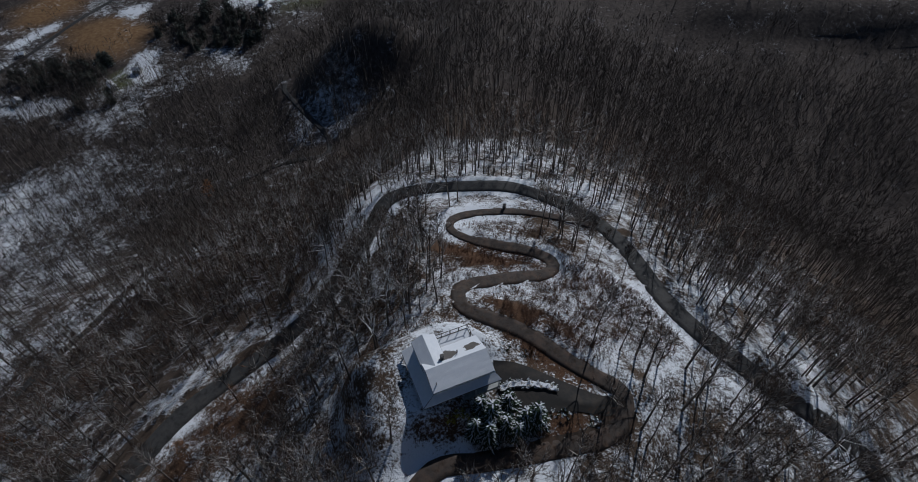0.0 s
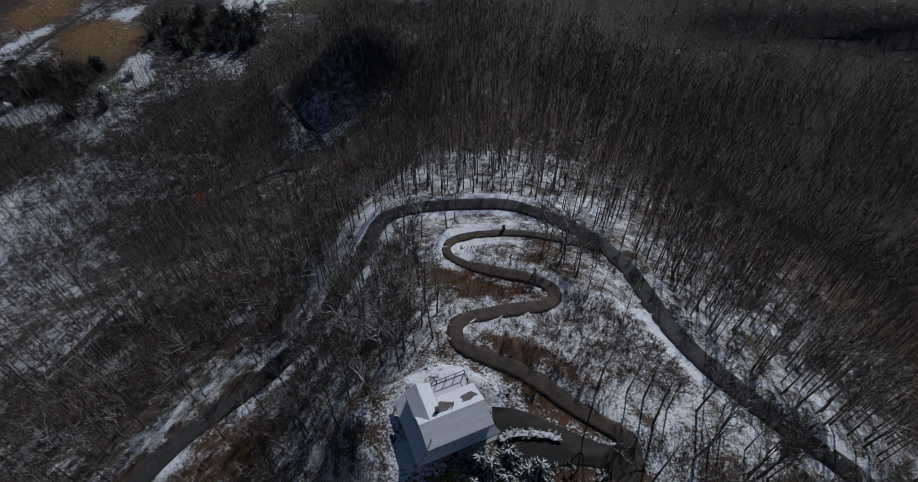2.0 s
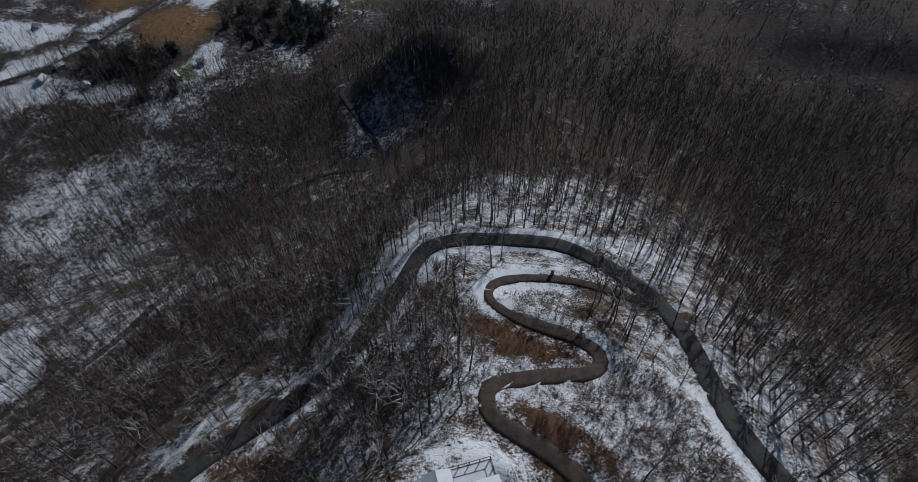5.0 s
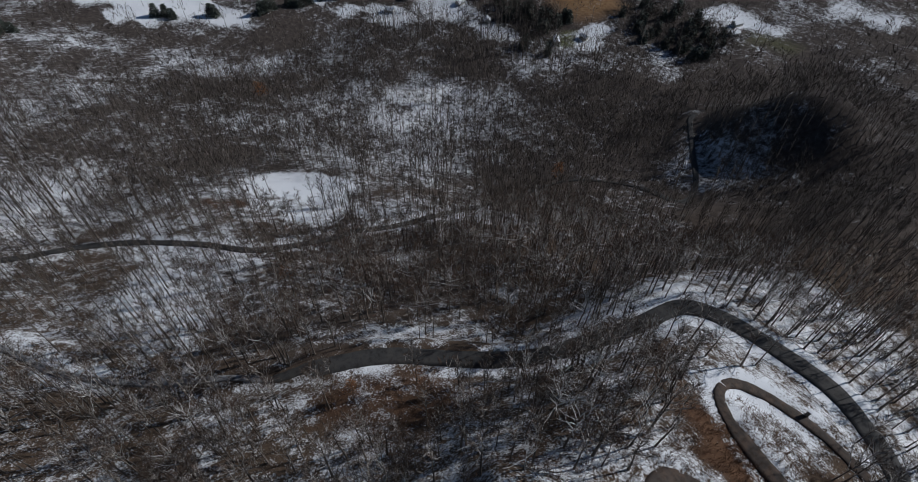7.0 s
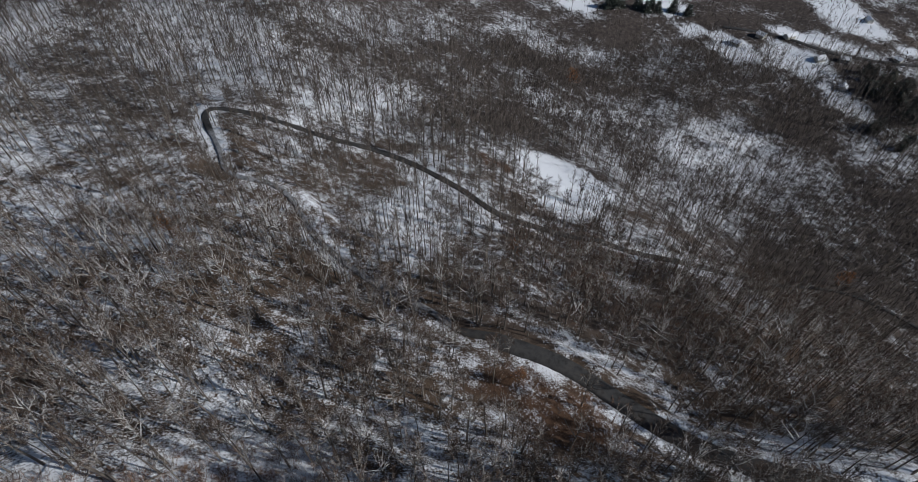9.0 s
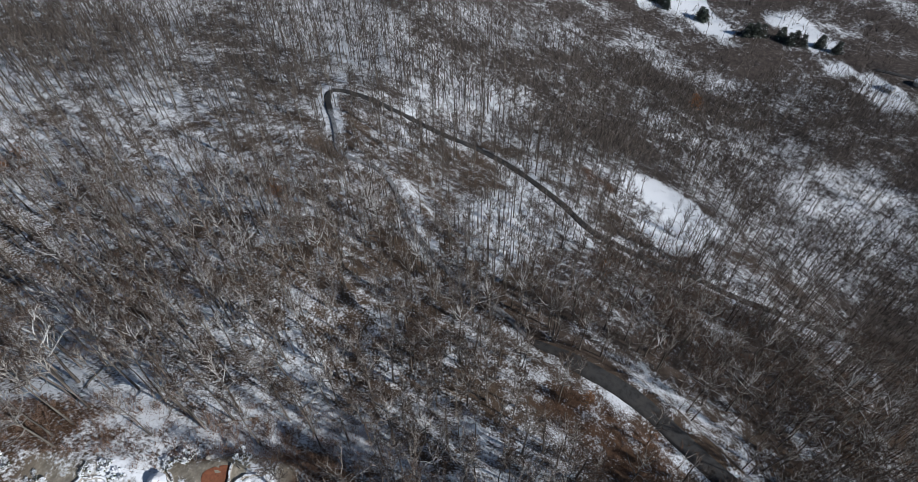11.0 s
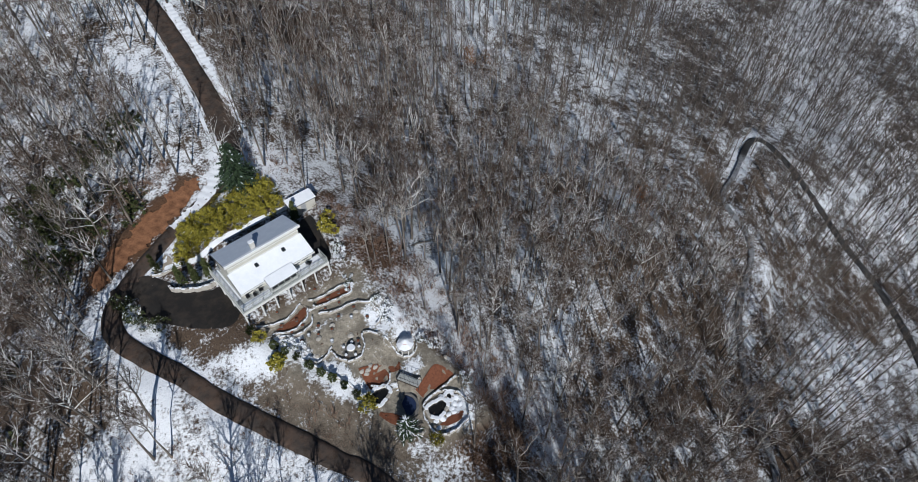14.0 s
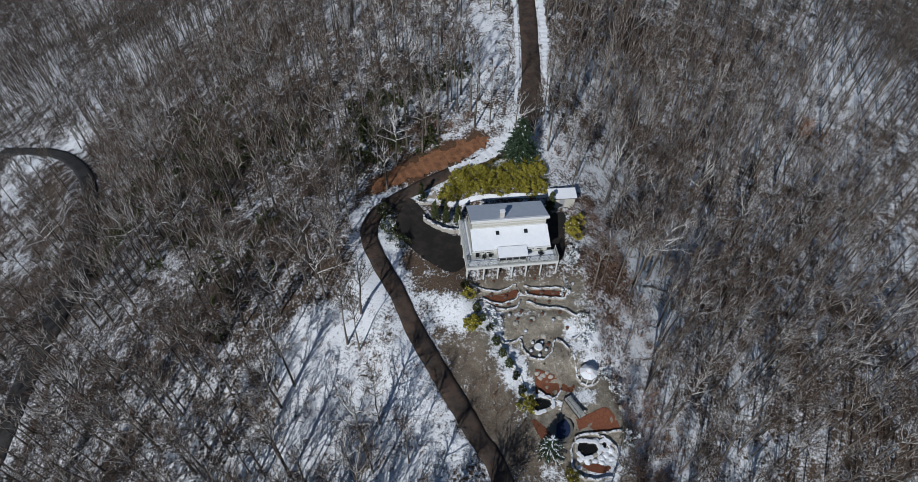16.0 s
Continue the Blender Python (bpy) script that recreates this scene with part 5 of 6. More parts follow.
draped("snow_bank", [(2.6, -56.9), (0.2, -57.9), (-2.7, -59.2), (-5.2, -61.4), (-7.4, -63.8), (-9.2, -67.4), (-10.2, -70.5), (-11.2, -70), (-11.2, -65.2), (-8.0, -60.6), (-3.4, -57.2), (1.8, -55.7)], SNOW, 0.26, "bright strip of snow left along the drive", "snow bank", 0.3, ragged=0.12)
draped("snow_bank", [(-15.3, -68), (-16.3, -82), (-16.6, -95), (-16.6, -108), (-16.2, -120), (-15.2, -131), (-13.2, -142), (-14.6, -142), (-16.7, -131), (-17.8, -120), (-18.2, -108), (-18.3, -95), (-17.8, -82), (-16.2, -68)], SNOW, 0.22, "long bright strip of snow along the straight drive", "snow bank", 0.35, ragged=0.15)
draped("snow_bank", [(-10.4, -72), (-11.5, -82), (-11.8, -95), (-11.8, -108), (-11.5, -120), (-10.6, -131), (-9.8, -131), (-10.7, -120), (-11.0, -108), (-11.0, -95), (-10.7, -82), (-9.9, -72)], SNOW, 0.22, "thin strip of snow on the drive's verge", "snow bank")
# terraces before the deck
UPPER_WALLS = [
    [(-1.6, -32.0), (-3.8, -31.2), (-6.2, -31.0), (-8.6, -32.3)],
    [(-9.9, -32.2), (-11.5, -31.7), (-15.3, -31.9), (-16.4, -31.2)],
    [(-3.2, -29.6), (-4.6, -29.0), (-6.2, -28.6), (-8.6, -29.6), (-9.2, -31.0)],
    [(-10.2, -31.0), (-10.6, -30.4), (-12.7, -30.1), (-16.0, -30.0), (-16.5, -31.0)],
    [(-3.8, -28.6), (-6.2, -27.6), (-8.4, -28.0), (-9.2, -29.2)],
    [(-10.2, -29.2), (-12.5, -28.2), (-15.4, -28.0), (-17.6, -26.6)],
    [(-4.7, -26.2), (-4.9, -24.2), (-6.0, -22.9), (-7.4, -22.5), (-9.4, -23.6)],
]
LOWER_WALLS = [
    [(-5.7, -22.8), (-6.8, -20.8), (-7.9, -18.8), (-9.6, -16.2)],
    [(-17.6, -26.4), (-18.0, -24.4), (-16.6, -23.4)],
    [(-8.9, -23.2), (-9.5, -21.2), (-10.4, -20.2), (-11.6, -19.9), (-12.8, -20.4), (-13.5, -21.6), (-14.0, -23.2)],
    [(-14.2, -23.4), (-15.4, -22.6), (-15.9, -21.8)],
    [(-16.6, -20.8), (-17.4, -17.6), (-19.2, -17.2), (-20.4, -18.4)],
    [(-11.4, -16.2), (-12.4, -15.2), (-13.6, -15.0), (-14.4, -16.2)],
    [(-16.9, -10.5), (-18.2, -10.7), (-20.2, -10.9), (-22.6, -11.3)],
    [(-16.2, -10.2), (-18.0, -10.7), (-19.9, -10.3), (-21.4, -8.7), (-21.5, -6.7), (-20.3, -5.1)],
    [(-20.2, -5.0), (-17.8, -4.6), (-15.8, -5.2), (-15.2, -7.0), (-15.4, -8.6), (-16.1, -10.1)],
]
for pts in UPPER_WALLS + LOWER_WALLS:
    low_wall(pts, 0.11, 0.40, "low curved stone garden wall capped with snow")
for pts, lab in (([(-3.8, -30.2), (-6.0, -29.0), (-8.6, -30.2), (-9.0, -31.6), (-6.2, -30.6)], "red mulch bed between terrace walls"), ([(-10.4, -30.9), (-12.7, -30.4), (-16.1, -30.4), (-16.2, -31.4), (-11.5, -31.5)], "red mulch bed between terrace walls"),
                 ([(-10.9, -18.7), (-12.6, -18.5), (-14.1, -18.1), (-14.3, -16.0), (-12.8, -15.4), (-11.2, -15.5)], "red mulch bed with pale boulders"), ([(-16.4, -12.6), (-18.6, -13.4), (-20.9, -14.0), (-22.4, -11.5), (-19.8, -11.2), (-17.2, -10.7)], "long red mulch bed inside a stone wall"),
                 ([(-15.2, -18.0), (-14.6, -16.6), (-16.2, -16.2), (-16.6, -17.4)], "small red mulch bed near the gazebo"), ([(-16.5, -6.5), (-17.3, -5.8), (-19.3, -5.5), (-20.4, -6.3), (-18.7, -6.7)], "crescent red mulch bed beside the pond"),
                 ([(-9.8, -12.6), (-12.0, -10.8), (-13.2, -9.0), (-11.2, -9.4)], "strip of red mulch below the wall")):
    draped("mulch_bed", pts, MULCH, 0.07, lab, "garden bed", 0.3, "")


def pond(x, y, r, label):
    z = ground_at(x, y)
    t = thing("pond", pose(x, y, z), label, "pond", "garden ponds")
    a = np.linspace(0, 2 * math.pi, 40)
    q = r * (1 + 0.16 * np.sin(2 * a + x) + 0.09 * np.sin(3 * a + y) + 0.04 * np.sin(7 * a))
    bm = bmesh.new()
    low = [bm.verts.new((c * math.cos(g), c * math.sin(g), 0.0)) for c, g in zip(q[:-1], a[:-1])]
    top = [bm.verts.new((v.co.x, v.co.y, 0.1)) for v in low]
    bm.faces.new(top)
    for k in range(len(low)):
        bm.faces.new((low[k - 1], low[k], top[k], top[k - 1]))
    part("water", bm, WATER, t, "dark still water")
    part("stone_rim", sweep(np.stack([np.cos(a) * q * 1.08, np.sin(a) * q * 1.08], 1), np.zeros(40), 0.2, 0.3), STONE, t)
    for lo, hi in ((2, 14), (17, 37)):
        part("snow_cap", sweep(np.stack([np.cos(a[lo:hi]) * q[lo:hi] * 1.1, np.sin(a[lo:hi]) * q[lo:hi] * 1.1], 1), np.full(hi - lo, 0.28), 0.25, 0.13, 0.02), SNOW, t, "thick snow cap")


pond(-11.6, -14.2, 1.25, "round dark pond ringed with snowy stones")
pond(-17.5, -8.6, 1.25, "dark pond with heaps of snow on its rim")
pond(-19.9, -9.2, 0.55, "small dark pond beside snowy rocks")


def gazebo(x, y):
    t = thing("gazebo", on_ground(x, y, 12, 0.84), "octagonal pale gazebo with a snowy roof and red trim", "gazebo")
    part("floor", disc(1.55, -0.4, 0.2, 8), STONE, t)
    for k in range(8):
        a = math.pi / 8 + k * math.pi / 4
        c, s = 1.4 * math.cos(a), 1.4 * math.sin(a)
        part("post", boxes(((c - 0.06, s - 0.06, 0.2), (c + 0.06, s + 0.06, 2.3))), TRIM, t)
    part("roof", disc(1.6, 2.3, 2.85, 8, 0, 0.42), SHINGLE, t)
    part("roof_snow", disc(1.55, 2.38, 2.95, 8, 0, 0.42), SNOW, t, "snow layer")
    part("lantern", disc(0.62, 2.955, 3.25, 8), RED_PAINT, t, "faded red lantern")
    part("lantern_roof", disc(0.72, 3.25, 3.6, 8, 0, 0.15), SNOW, t)


gazebo(-18.4, -18.3)


def table_set(x, y):
    t = thing("garden_table", on_ground(x, y), "round stone garden table covered in snow", "table")
    part("foot", disc(0.3, 0, 0.7, 12, 0, 0.7), STONE, t)
    part("tabletop", disc(0.65, 0.70, 0.78, 20), STONE, t)
    part("snow_cap", disc(0.62, 0.782, 0.95, 20, 0.04, 0.85), SNOW, t, "snow cap")
    for k in range(5):
        a = k * 1.256 + 0.4
        s = thing("stool", on_ground(x + 1.15 * math.cos(a), y + 1.15 * math.sin(a)), "squat stone stool topped with snow", "stool", "stools round the garden table")
        part("seat", disc(0.26, -0.05, 0.45, 12, 0, 0.85), DARK_STONE, s)
        part("snow_cap", disc(0.23, 0.452, 0.56, 12, 0.05, 0.8), SNOW, s, "snow cap")


table_set(-11.5, -21.7)
draped("paving", [(-10.1, -21.8), (-10.6, -20.7), (-11.6, -20.3), (-12.7, -20.9), (-13.1, -22.0), (-12.2, -23.2), (-10.6, -23.0)], DARK_STONE, 0.05, "dark stone paving round the garden table", "paving", 0.3)


def stairs(x, y, turn, count, label):
    t = thing("garden_stairs", on_ground(x, y, turn), label, "stairs", "garden stairs")
    for k in range(count):
        s = part("tread", boxes(((-0.75, k * 0.42, -0.6 - k * 0.17), (0.75, (k + 1) * 0.42 - 0.012, 0.12 - k * 0.17)), soft=0.015), CAP, t)
    for side in (-0.85, 0.85):
        for k in range(0, count + 1, 2):
            part("rail_post", boxes(((side - 0.025, k * 0.42 - 0.025, -0.2 - k * 0.17), (side + 0.025, k * 0.42 + 0.025, 0.98 - k * 0.17))), METAL, t)
        b = bmesh.new()
        box(b, (side - 0.025, 0, 0.93), (side + 0.025, count * 0.42, 0.98))
        for v in b.verts:
            v.co.z -= v.co.y / 0.42 * 0.17
        part("handrail", b, METAL, t)


stairs(-14.0, -15.0, -20, 8, "stone garden stairs with dark metal handrails")
stairs(-9.7, -30.5, 182, 5, "stone steps down between the terraces")


def bridge(x, y, turn):
    t = thing("foot_bridge", on_ground(x, y, turn, 1, 0.9), "small slatted wooden foot bridge with metal rails", "bridge")
    for k in range(14):
        part("slat", boxes(((-1.7 + k * 0.24, -0.55, 0), (-1.5 + k * 0.24, 0.55, 0.05))), DECK_WOOD, t)
    for s in (-0.57, 0.57):
        part("beam", boxes(((-1.8, s - 0.05, -0.2), (1.7, s + 0.05, -0.004))), DARK_WOOD, t)
        part("handrail", boxes(((-1.8, s - 0.02, 0.85), (1.7, s + 0.02, 0.9))), METAL, t)
        for k in range(6):
            part("rail_post", boxes(((-1.75 + k * 0.68, s - 0.02, -0.9), (-1.71 + k * 0.68, s + 0.02, 0.85))), METAL, t)


bridge(-16.2, -13.7, 122)
# no real cover: this added disc paints the blue shade in the pit
pit = thing("pool_cover", on_ground(-13.8, -11.3, 15), "dark blue disc painted as shade in a sunken basin", "cover")
part("cover", disc(1.7, -0.1, 0.14, 24, 0.05), PIT_SHADE, pit)
part("rim", sweep(np.stack([np.cos(np.linspace(0, 6.28, 36)) * 1.85, np.sin(np.linspace(0, 6.28, 36)) * 1.85], 1), np.zeros(36), 0.18, 0.3), DARK_STONE, pit)


def lamp_post(x, y):
    t = thing("lamp_post", on_ground(x, y), "thin dark garden lamp post beside the pond", "lamp post")
    part("post", disc(0.05, -0.2, 2.1, 8), METAL, t)
    part("lantern", disc(0.13, 2.1, 2.4, 8, 0, 0.8), GREY_SIDING, t)
    part("cap", disc(0.2, 2.4, 2.52, 8, 0, 0.3), METAL, t)


lamp_post(-22.2, -10.2)


def fallen_log(x, y, turn, long, thick):
    """A trunk on the ground, with a few broken stubs of limbs."""
    rng = random.Random(int(x * 10 + y))
    a, way = Vector((x, y, 0)), Vector((math.cos(radians(turn)), math.sin(radians(turn)), 0))
    t = thing("fallen_log", pose(x, y, 0), "fallen bleached tree trunk on snowy brush", "log", "fallen logs")
    g = Growth()
    pts = []
    for k in range(6):
        p = a + way * long * k / 5 + Vector((rng.uniform(-0.15, 0.15), rng.uniform(-0.15, 0.15), 0))
        pts.append(Vector((p.x - x, p.y - y, ground_at(p.x, p.y) + 0.12)))
    g.tube(pts, [thick * (1 - 0.14 * k) for k in range(6)], 6, 0)
    for k in (2, 3, 4):
        side = Vector((-way.y, way.x, 0.5)) * rng.choice((-1, 1))
        side.z = 0.6
        g.tube([pts[k], pts[k] + (side + way * 0.5).normalized() * rng.uniform(0.6, 1.5)], [thick * 0.35, 0], 4, 0)
    ob = new("trunk", g.mesh("trunk", [LIMB]))
    ob.parent = t


for x, y, turn, long, thick in ((-30.5, -36.0, 200, 6.0, 0.20), (-31.5, -27.5, 160, 7.5, 0.18), (-42.0, -20.5, 185, 8.5, 0.17), (-29.0, -17.0, 130, 5.0, 0.15), (-36.5, -9.0, 170, 6.5, 0.16)):
    fallen_log(x, y, turn, long, thick)


def planter(seed):
    random.seed(seed)
    t = thing("planter", Matrix.Identity(4), "small stone garden planter dusted with snow", "planter", "garden planters")
    part("pot", disc(0.24, -0.05, 0.5, 12, 0, 1.3), DARK_STONE if seed % 2 else GREY_SIDING, t)
    if seed % 2 == 0:
        part("snow_cap", disc(0.22, 0.502, 0.56, 12, 0.06, 0.7), SNOW, t, "snow cap")
    else:
        part("soil", disc(0.28, 0.5, 0.53, 12, 0.06, 0.7), MULCH, t)
    return t


draped("driveway", [(19.0, 37.1), (24.7, 38.6), (26.6, 36.0), (23.8, 32.6), (16.3, 30.2), (9.6, 29.0), (3.1, 27.6), (1.6, 29.6), (8.1, 31.0), (12.3, 32.4), (17.7, 33.8), (20.7, 35.3)], DRIVE, 0.13,
       "broad brown-stained asphalt bend of the driveway", "driveway")
for n, places in enumerate(([(-7.4, -26.6), (-9.8, -24.3), (-13.9, -25.9), (-6.3, -24.5)],
                            [(-4.8, -30.3), (-7.0, -30.0), (-12.6, -31.0), (-14.4, -31.0), (-5.6, -28.4), (-7.4, -28.6), (-11.4, -29.4), (-13.6, -29.2), (-5.2, -32.6), (-11.6, -33.2), (-9.2, -27.2), (-10.6, -25.6), (-8.6, -25.9), (-12.4, -27.0), (-6.2, -26.2), (-15.0, -27.2), (-16.0, -25.0), (-13.0, -22.4)])):
    set_copies(planter(70 + n), places, 0.85, 20 + n)


def boulder(seed, material):
    b = bmesh.new()
    bmesh.ops.create_icosphere(b, subdivisions=2, radius=0.4)
    for v in b.verts:
        v.co *= 1 + 0.5 * noise.noise(v.co * 2.2 + Vector((seed, 0, 0)))
        v.co.z *= 0.7
    mesh = bpy.data.meshes.new("boulder")
    b.to_mesh(mesh)
    b.free()
    mesh.materials.append(material)
    return tagged(new("boulder", mesh), "pale rounded boulder in the mulch garden", "boulder", "garden boulders")


for n, (places, mat) in enumerate((([(-11.2, -18.3), (-12.0, -18.2), (-12.6, -18.5), (-13.2, -18.2), (-11.6, -17.9), (-13.6, -7.0), (-22.9, -14.6), (-8.3, -25.4), (-12.6, -24.0), (-14.9, -26.6), (-7.0, -23.6), (-10.9, -26.4)], STONE),
                                   ([(-16.4, -7.2), (-17.3, -7.0), (-18.4, -7.1), (-19.3, -7.6), (-19.9, -8.0), (-20.6, -7.4), (-18.9, -9.9), (-20.6, -8.7), (-16.2, -6.2), (-19.2, -6.9)], SNOW))):
    first = boulder(n * 7 + 1, mat)
    if mat is SNOW:
        tagged(first, "rock heaped with snow beside the pond")
    set_copies(first, places, 1.1, 30 + n)

# ---- valley farms ----
def farmhouse(x, y, turn, w, d, h, label, name="farmhouse"):
    t = thing(name, on_ground(x, y, turn), label, "house", "valley houses")
    part("wall", prism([(-d / 2, -1), (-d / 2, h), (0, h + d * 0.3), (d / 2, h), (d / 2, -1)], -w / 2, w / 2), SIDING, t)
    for s in (-1, 1):
        part("roof", slab([(-w / 2 - 0.4, s * 0.002, h + d * 0.3 + 0.2), (w / 2 + 0.4, s * 0.002, h + d * 0.3 + 0.2), (w / 2 + 0.4, s * (d / 2 + 0.5), h - 0.1), (-w / 2 - 0.4, s * (d / 2 + 0.5), h - 0.1)][::s], 0.2), SNOW, t, "snowy roof")
    for k in range(3):
        x0 = -w / 2 + 1 + k * (w - 2.6) / 2
        window(t, x0, x0 + 0.9, 0.9, 2.0, -d / 2)


for n, (x, y) in enumerate(((-301, 354), (-304, 317), (-307, 301), (-223, 316), (-349, 362), (-340, 276), (-144, 414), (-336, 295), (-276, 300), (-212, 332), (-335, 256), (-150, 428))):
    farmhouse(x, y, 25 + 37 * n, 4.6 + n % 4 * 0.9, 3.4 + n % 3 * 0.5, 2.2 + n % 2 * 0.5, ("white farmhouse with a snowy gabled roof in the valley", "pale barn with a snowy roof among valley fields")[n % 2], ("farmhouse", "barn")[n % 2])
FAR_PINE = conifer(44, 9, 4.6, 0.05, 7, 0.2, 3.0)
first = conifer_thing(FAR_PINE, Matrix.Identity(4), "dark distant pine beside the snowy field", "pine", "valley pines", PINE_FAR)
rng = random.Random(4)
places = [(x + rng.uniform(-3, 3), y + rng.uniform(-3, 3)) for x, y in ((-437, 124), (-428, 132), (-432, 128), (-421, 152), (-417, 157), (-396, 184), (-394, 195), (-391, 202), (-392, 212), (-389, 220), (-385, 229), (-381, 237), (-398, 190), (-388, 208))]
places += [(-262 + rng.uniform(-38, 32), 328 + rng.uniform(-16, 18)) for _ in range(9)] + [(-440 + rng.uniform(-25, 10), 30 + rng.uniform(-14, 14)) for _ in range(10)]
set_copies(first, places, 0.95, 6)
# dark mixed woods between the valley fields
wx, wy, rng_w = [], [], np.random.RandomState(17)
for cx, cy, ru, rv, many in ((-176, 386, 44, 26, 190), (-262, 326, 27, 15, 90), (-228, 300, 16, 8, 24)):
    a, q = rng_w.uniform(0, 6.28, many), np.sqrt(rng_w.uniform(0, 1, many))
    wx.append(cx + ru * q * np.cos(a)), wy.append(cy + rv * q * np.sin(a))
wx, wy = np.concatenate(wx), np.concatenate(wy)
WOOD_PINES = [conifer(45, 10, 3.2, 0.0, 5, 0.25, 4.0)]
FIELD_ROAD = Road([(-258, 455), (-269.2, 426), (-280.5, 396), (-292, 369.6), (-302, 341), (-313.4, 316), (-333.6, 295.6), (-345.7, 279.2), (-358, 257.1)], 3.2, 9)
FIELD_ROAD.z = FIELD_ROAD.z + 0.25
build_road(FIELD_ROAD, "road", ASPHALT, "straight valley road between snowy fields", 0.0)


# ---- the forest stands ----
NEAR_TREES = [grow_tree(s, 17, 2, w, l) for s, w, l in ((1, 1, 0.46), (2, 0.8, 0.56), (3, 1.15, 0.42), (4, 0.75, 0.6), (5, 0.95, 0.52))] + [spreading_tree(6, 17, 0.95, 9), spreading_tree(7, 16, 1.15, 10), spreading_tree(8, 18, 0.8, 9)]
MID_TREES = [grow_tree(s, 17, 1, w, l) for s, w, l in ((11, 1, 0.46), (12, 0.8, 0.56), (13, 1.15, 0.44), (14, 0.95, 0.54))]


def round_crown(seed, height, wide, many, width):
    """A tree seen from far off: a thin stem, a few limbs and a rounded haze of twigs."""
    random.seed(seed)
    g = Growth()
    g.tube([Vector((0, 0, -0.5)), Vector((random.uniform(-0.4, 0.4), random.uniform(-0.4, 0.4), height * 0.8))], [0.013 * height, 0], 3, 0)
    for n in range(6):
        a, k = n * 2.4 + random.uniform(-0.5, 0.5), random.uniform(0.35, 0.65)
        g.blade(Vector((0, 0, height * k)), tilted(Vector((math.cos(a), math.sin(a), 1.0)), 0.3), height * random.uniform(0.2, 0.32), 0.16, 1)
    for _ in range(many):
        way = Vector((random.gauss(0, 1), random.gauss(0, 1), random.gauss(0, 1))).normalized()
        r = random.uniform(0.35, 1) ** 0.6
        p = Vector((way.x * wide * r, way.y * wide * r, height * 0.66 + way.z * r * height * 0.3))
        out = tilted(Vector((way.x * 0.6, way.y * 0.6, 0.9)), 0.6)
        g.blade(p, out, random.uniform(1.3, 2.9) * height / 17, random.uniform(0.6, 1.3) * width, 2)
    return g


DIM_CROWNS = [round_crown(28, 15, 3.2, 60, 0.3), round_crown(29, 13, 2.8, 60, 0.3), round_crown(30, 14, 3.6, 60, 0.3)]
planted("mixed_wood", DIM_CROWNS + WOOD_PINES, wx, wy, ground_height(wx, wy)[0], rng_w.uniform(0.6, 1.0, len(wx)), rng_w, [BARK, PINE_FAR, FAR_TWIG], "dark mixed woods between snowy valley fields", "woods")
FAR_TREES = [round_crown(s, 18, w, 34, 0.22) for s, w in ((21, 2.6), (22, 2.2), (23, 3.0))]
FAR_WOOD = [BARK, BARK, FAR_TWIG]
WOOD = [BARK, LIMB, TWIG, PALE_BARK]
# some trees have pale upper limbs
PALE_TREES = [spreading_tree(31, 16, 1.2, 10, 3), spreading_tree(32, 17, 1.0, 9, 3)]


tx, ty, tz, rng = scatter((-100, -115), (100, 165), 3.35, 5)
tall = rng.uniform(0.72, 1.15, len(tx))
# trees stand as things of their own round the two houses and the driveway between them
order = np.argsort(np.minimum(np.hypot((tx - 2) / 1.0, ty - 45), np.hypot(tx + 8, ty + 32)) + rng.uniform(0, 6, len(tx)))
own, rest = order[:290], order[290:]
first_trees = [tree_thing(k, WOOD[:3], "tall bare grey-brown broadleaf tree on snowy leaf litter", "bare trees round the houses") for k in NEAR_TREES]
first_trees += [tree_thing(k, WOOD, "bare tree with pale bleached limbs on snowy leaf litter", "pale trees round the houses") for k in PALE_TREES]
for n, i in enumerate(own):
    m = pose(tx[i], ty[i], tz[i], 0, 0, rng.uniform(0, 360)) @ Matrix.Scale(tall[i], 4)
    if n < len(first_trees):
        first_trees[n].matrix_world = m
    else:
        o = copy_thing(first_trees[n % len(first_trees)], m)
        o.matrix_basis = m
near_rest = rest[(np.hypot(tx[rest], ty[rest] - 25) < 75)]
mid_rest = rest[(np.hypot(tx[rest], ty[rest] - 25) >= 75)]
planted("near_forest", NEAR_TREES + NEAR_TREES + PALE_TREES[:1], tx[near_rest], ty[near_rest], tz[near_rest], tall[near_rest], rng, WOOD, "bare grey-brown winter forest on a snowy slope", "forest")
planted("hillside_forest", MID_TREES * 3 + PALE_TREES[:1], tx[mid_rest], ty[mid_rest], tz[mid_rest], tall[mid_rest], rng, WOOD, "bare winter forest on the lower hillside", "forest")

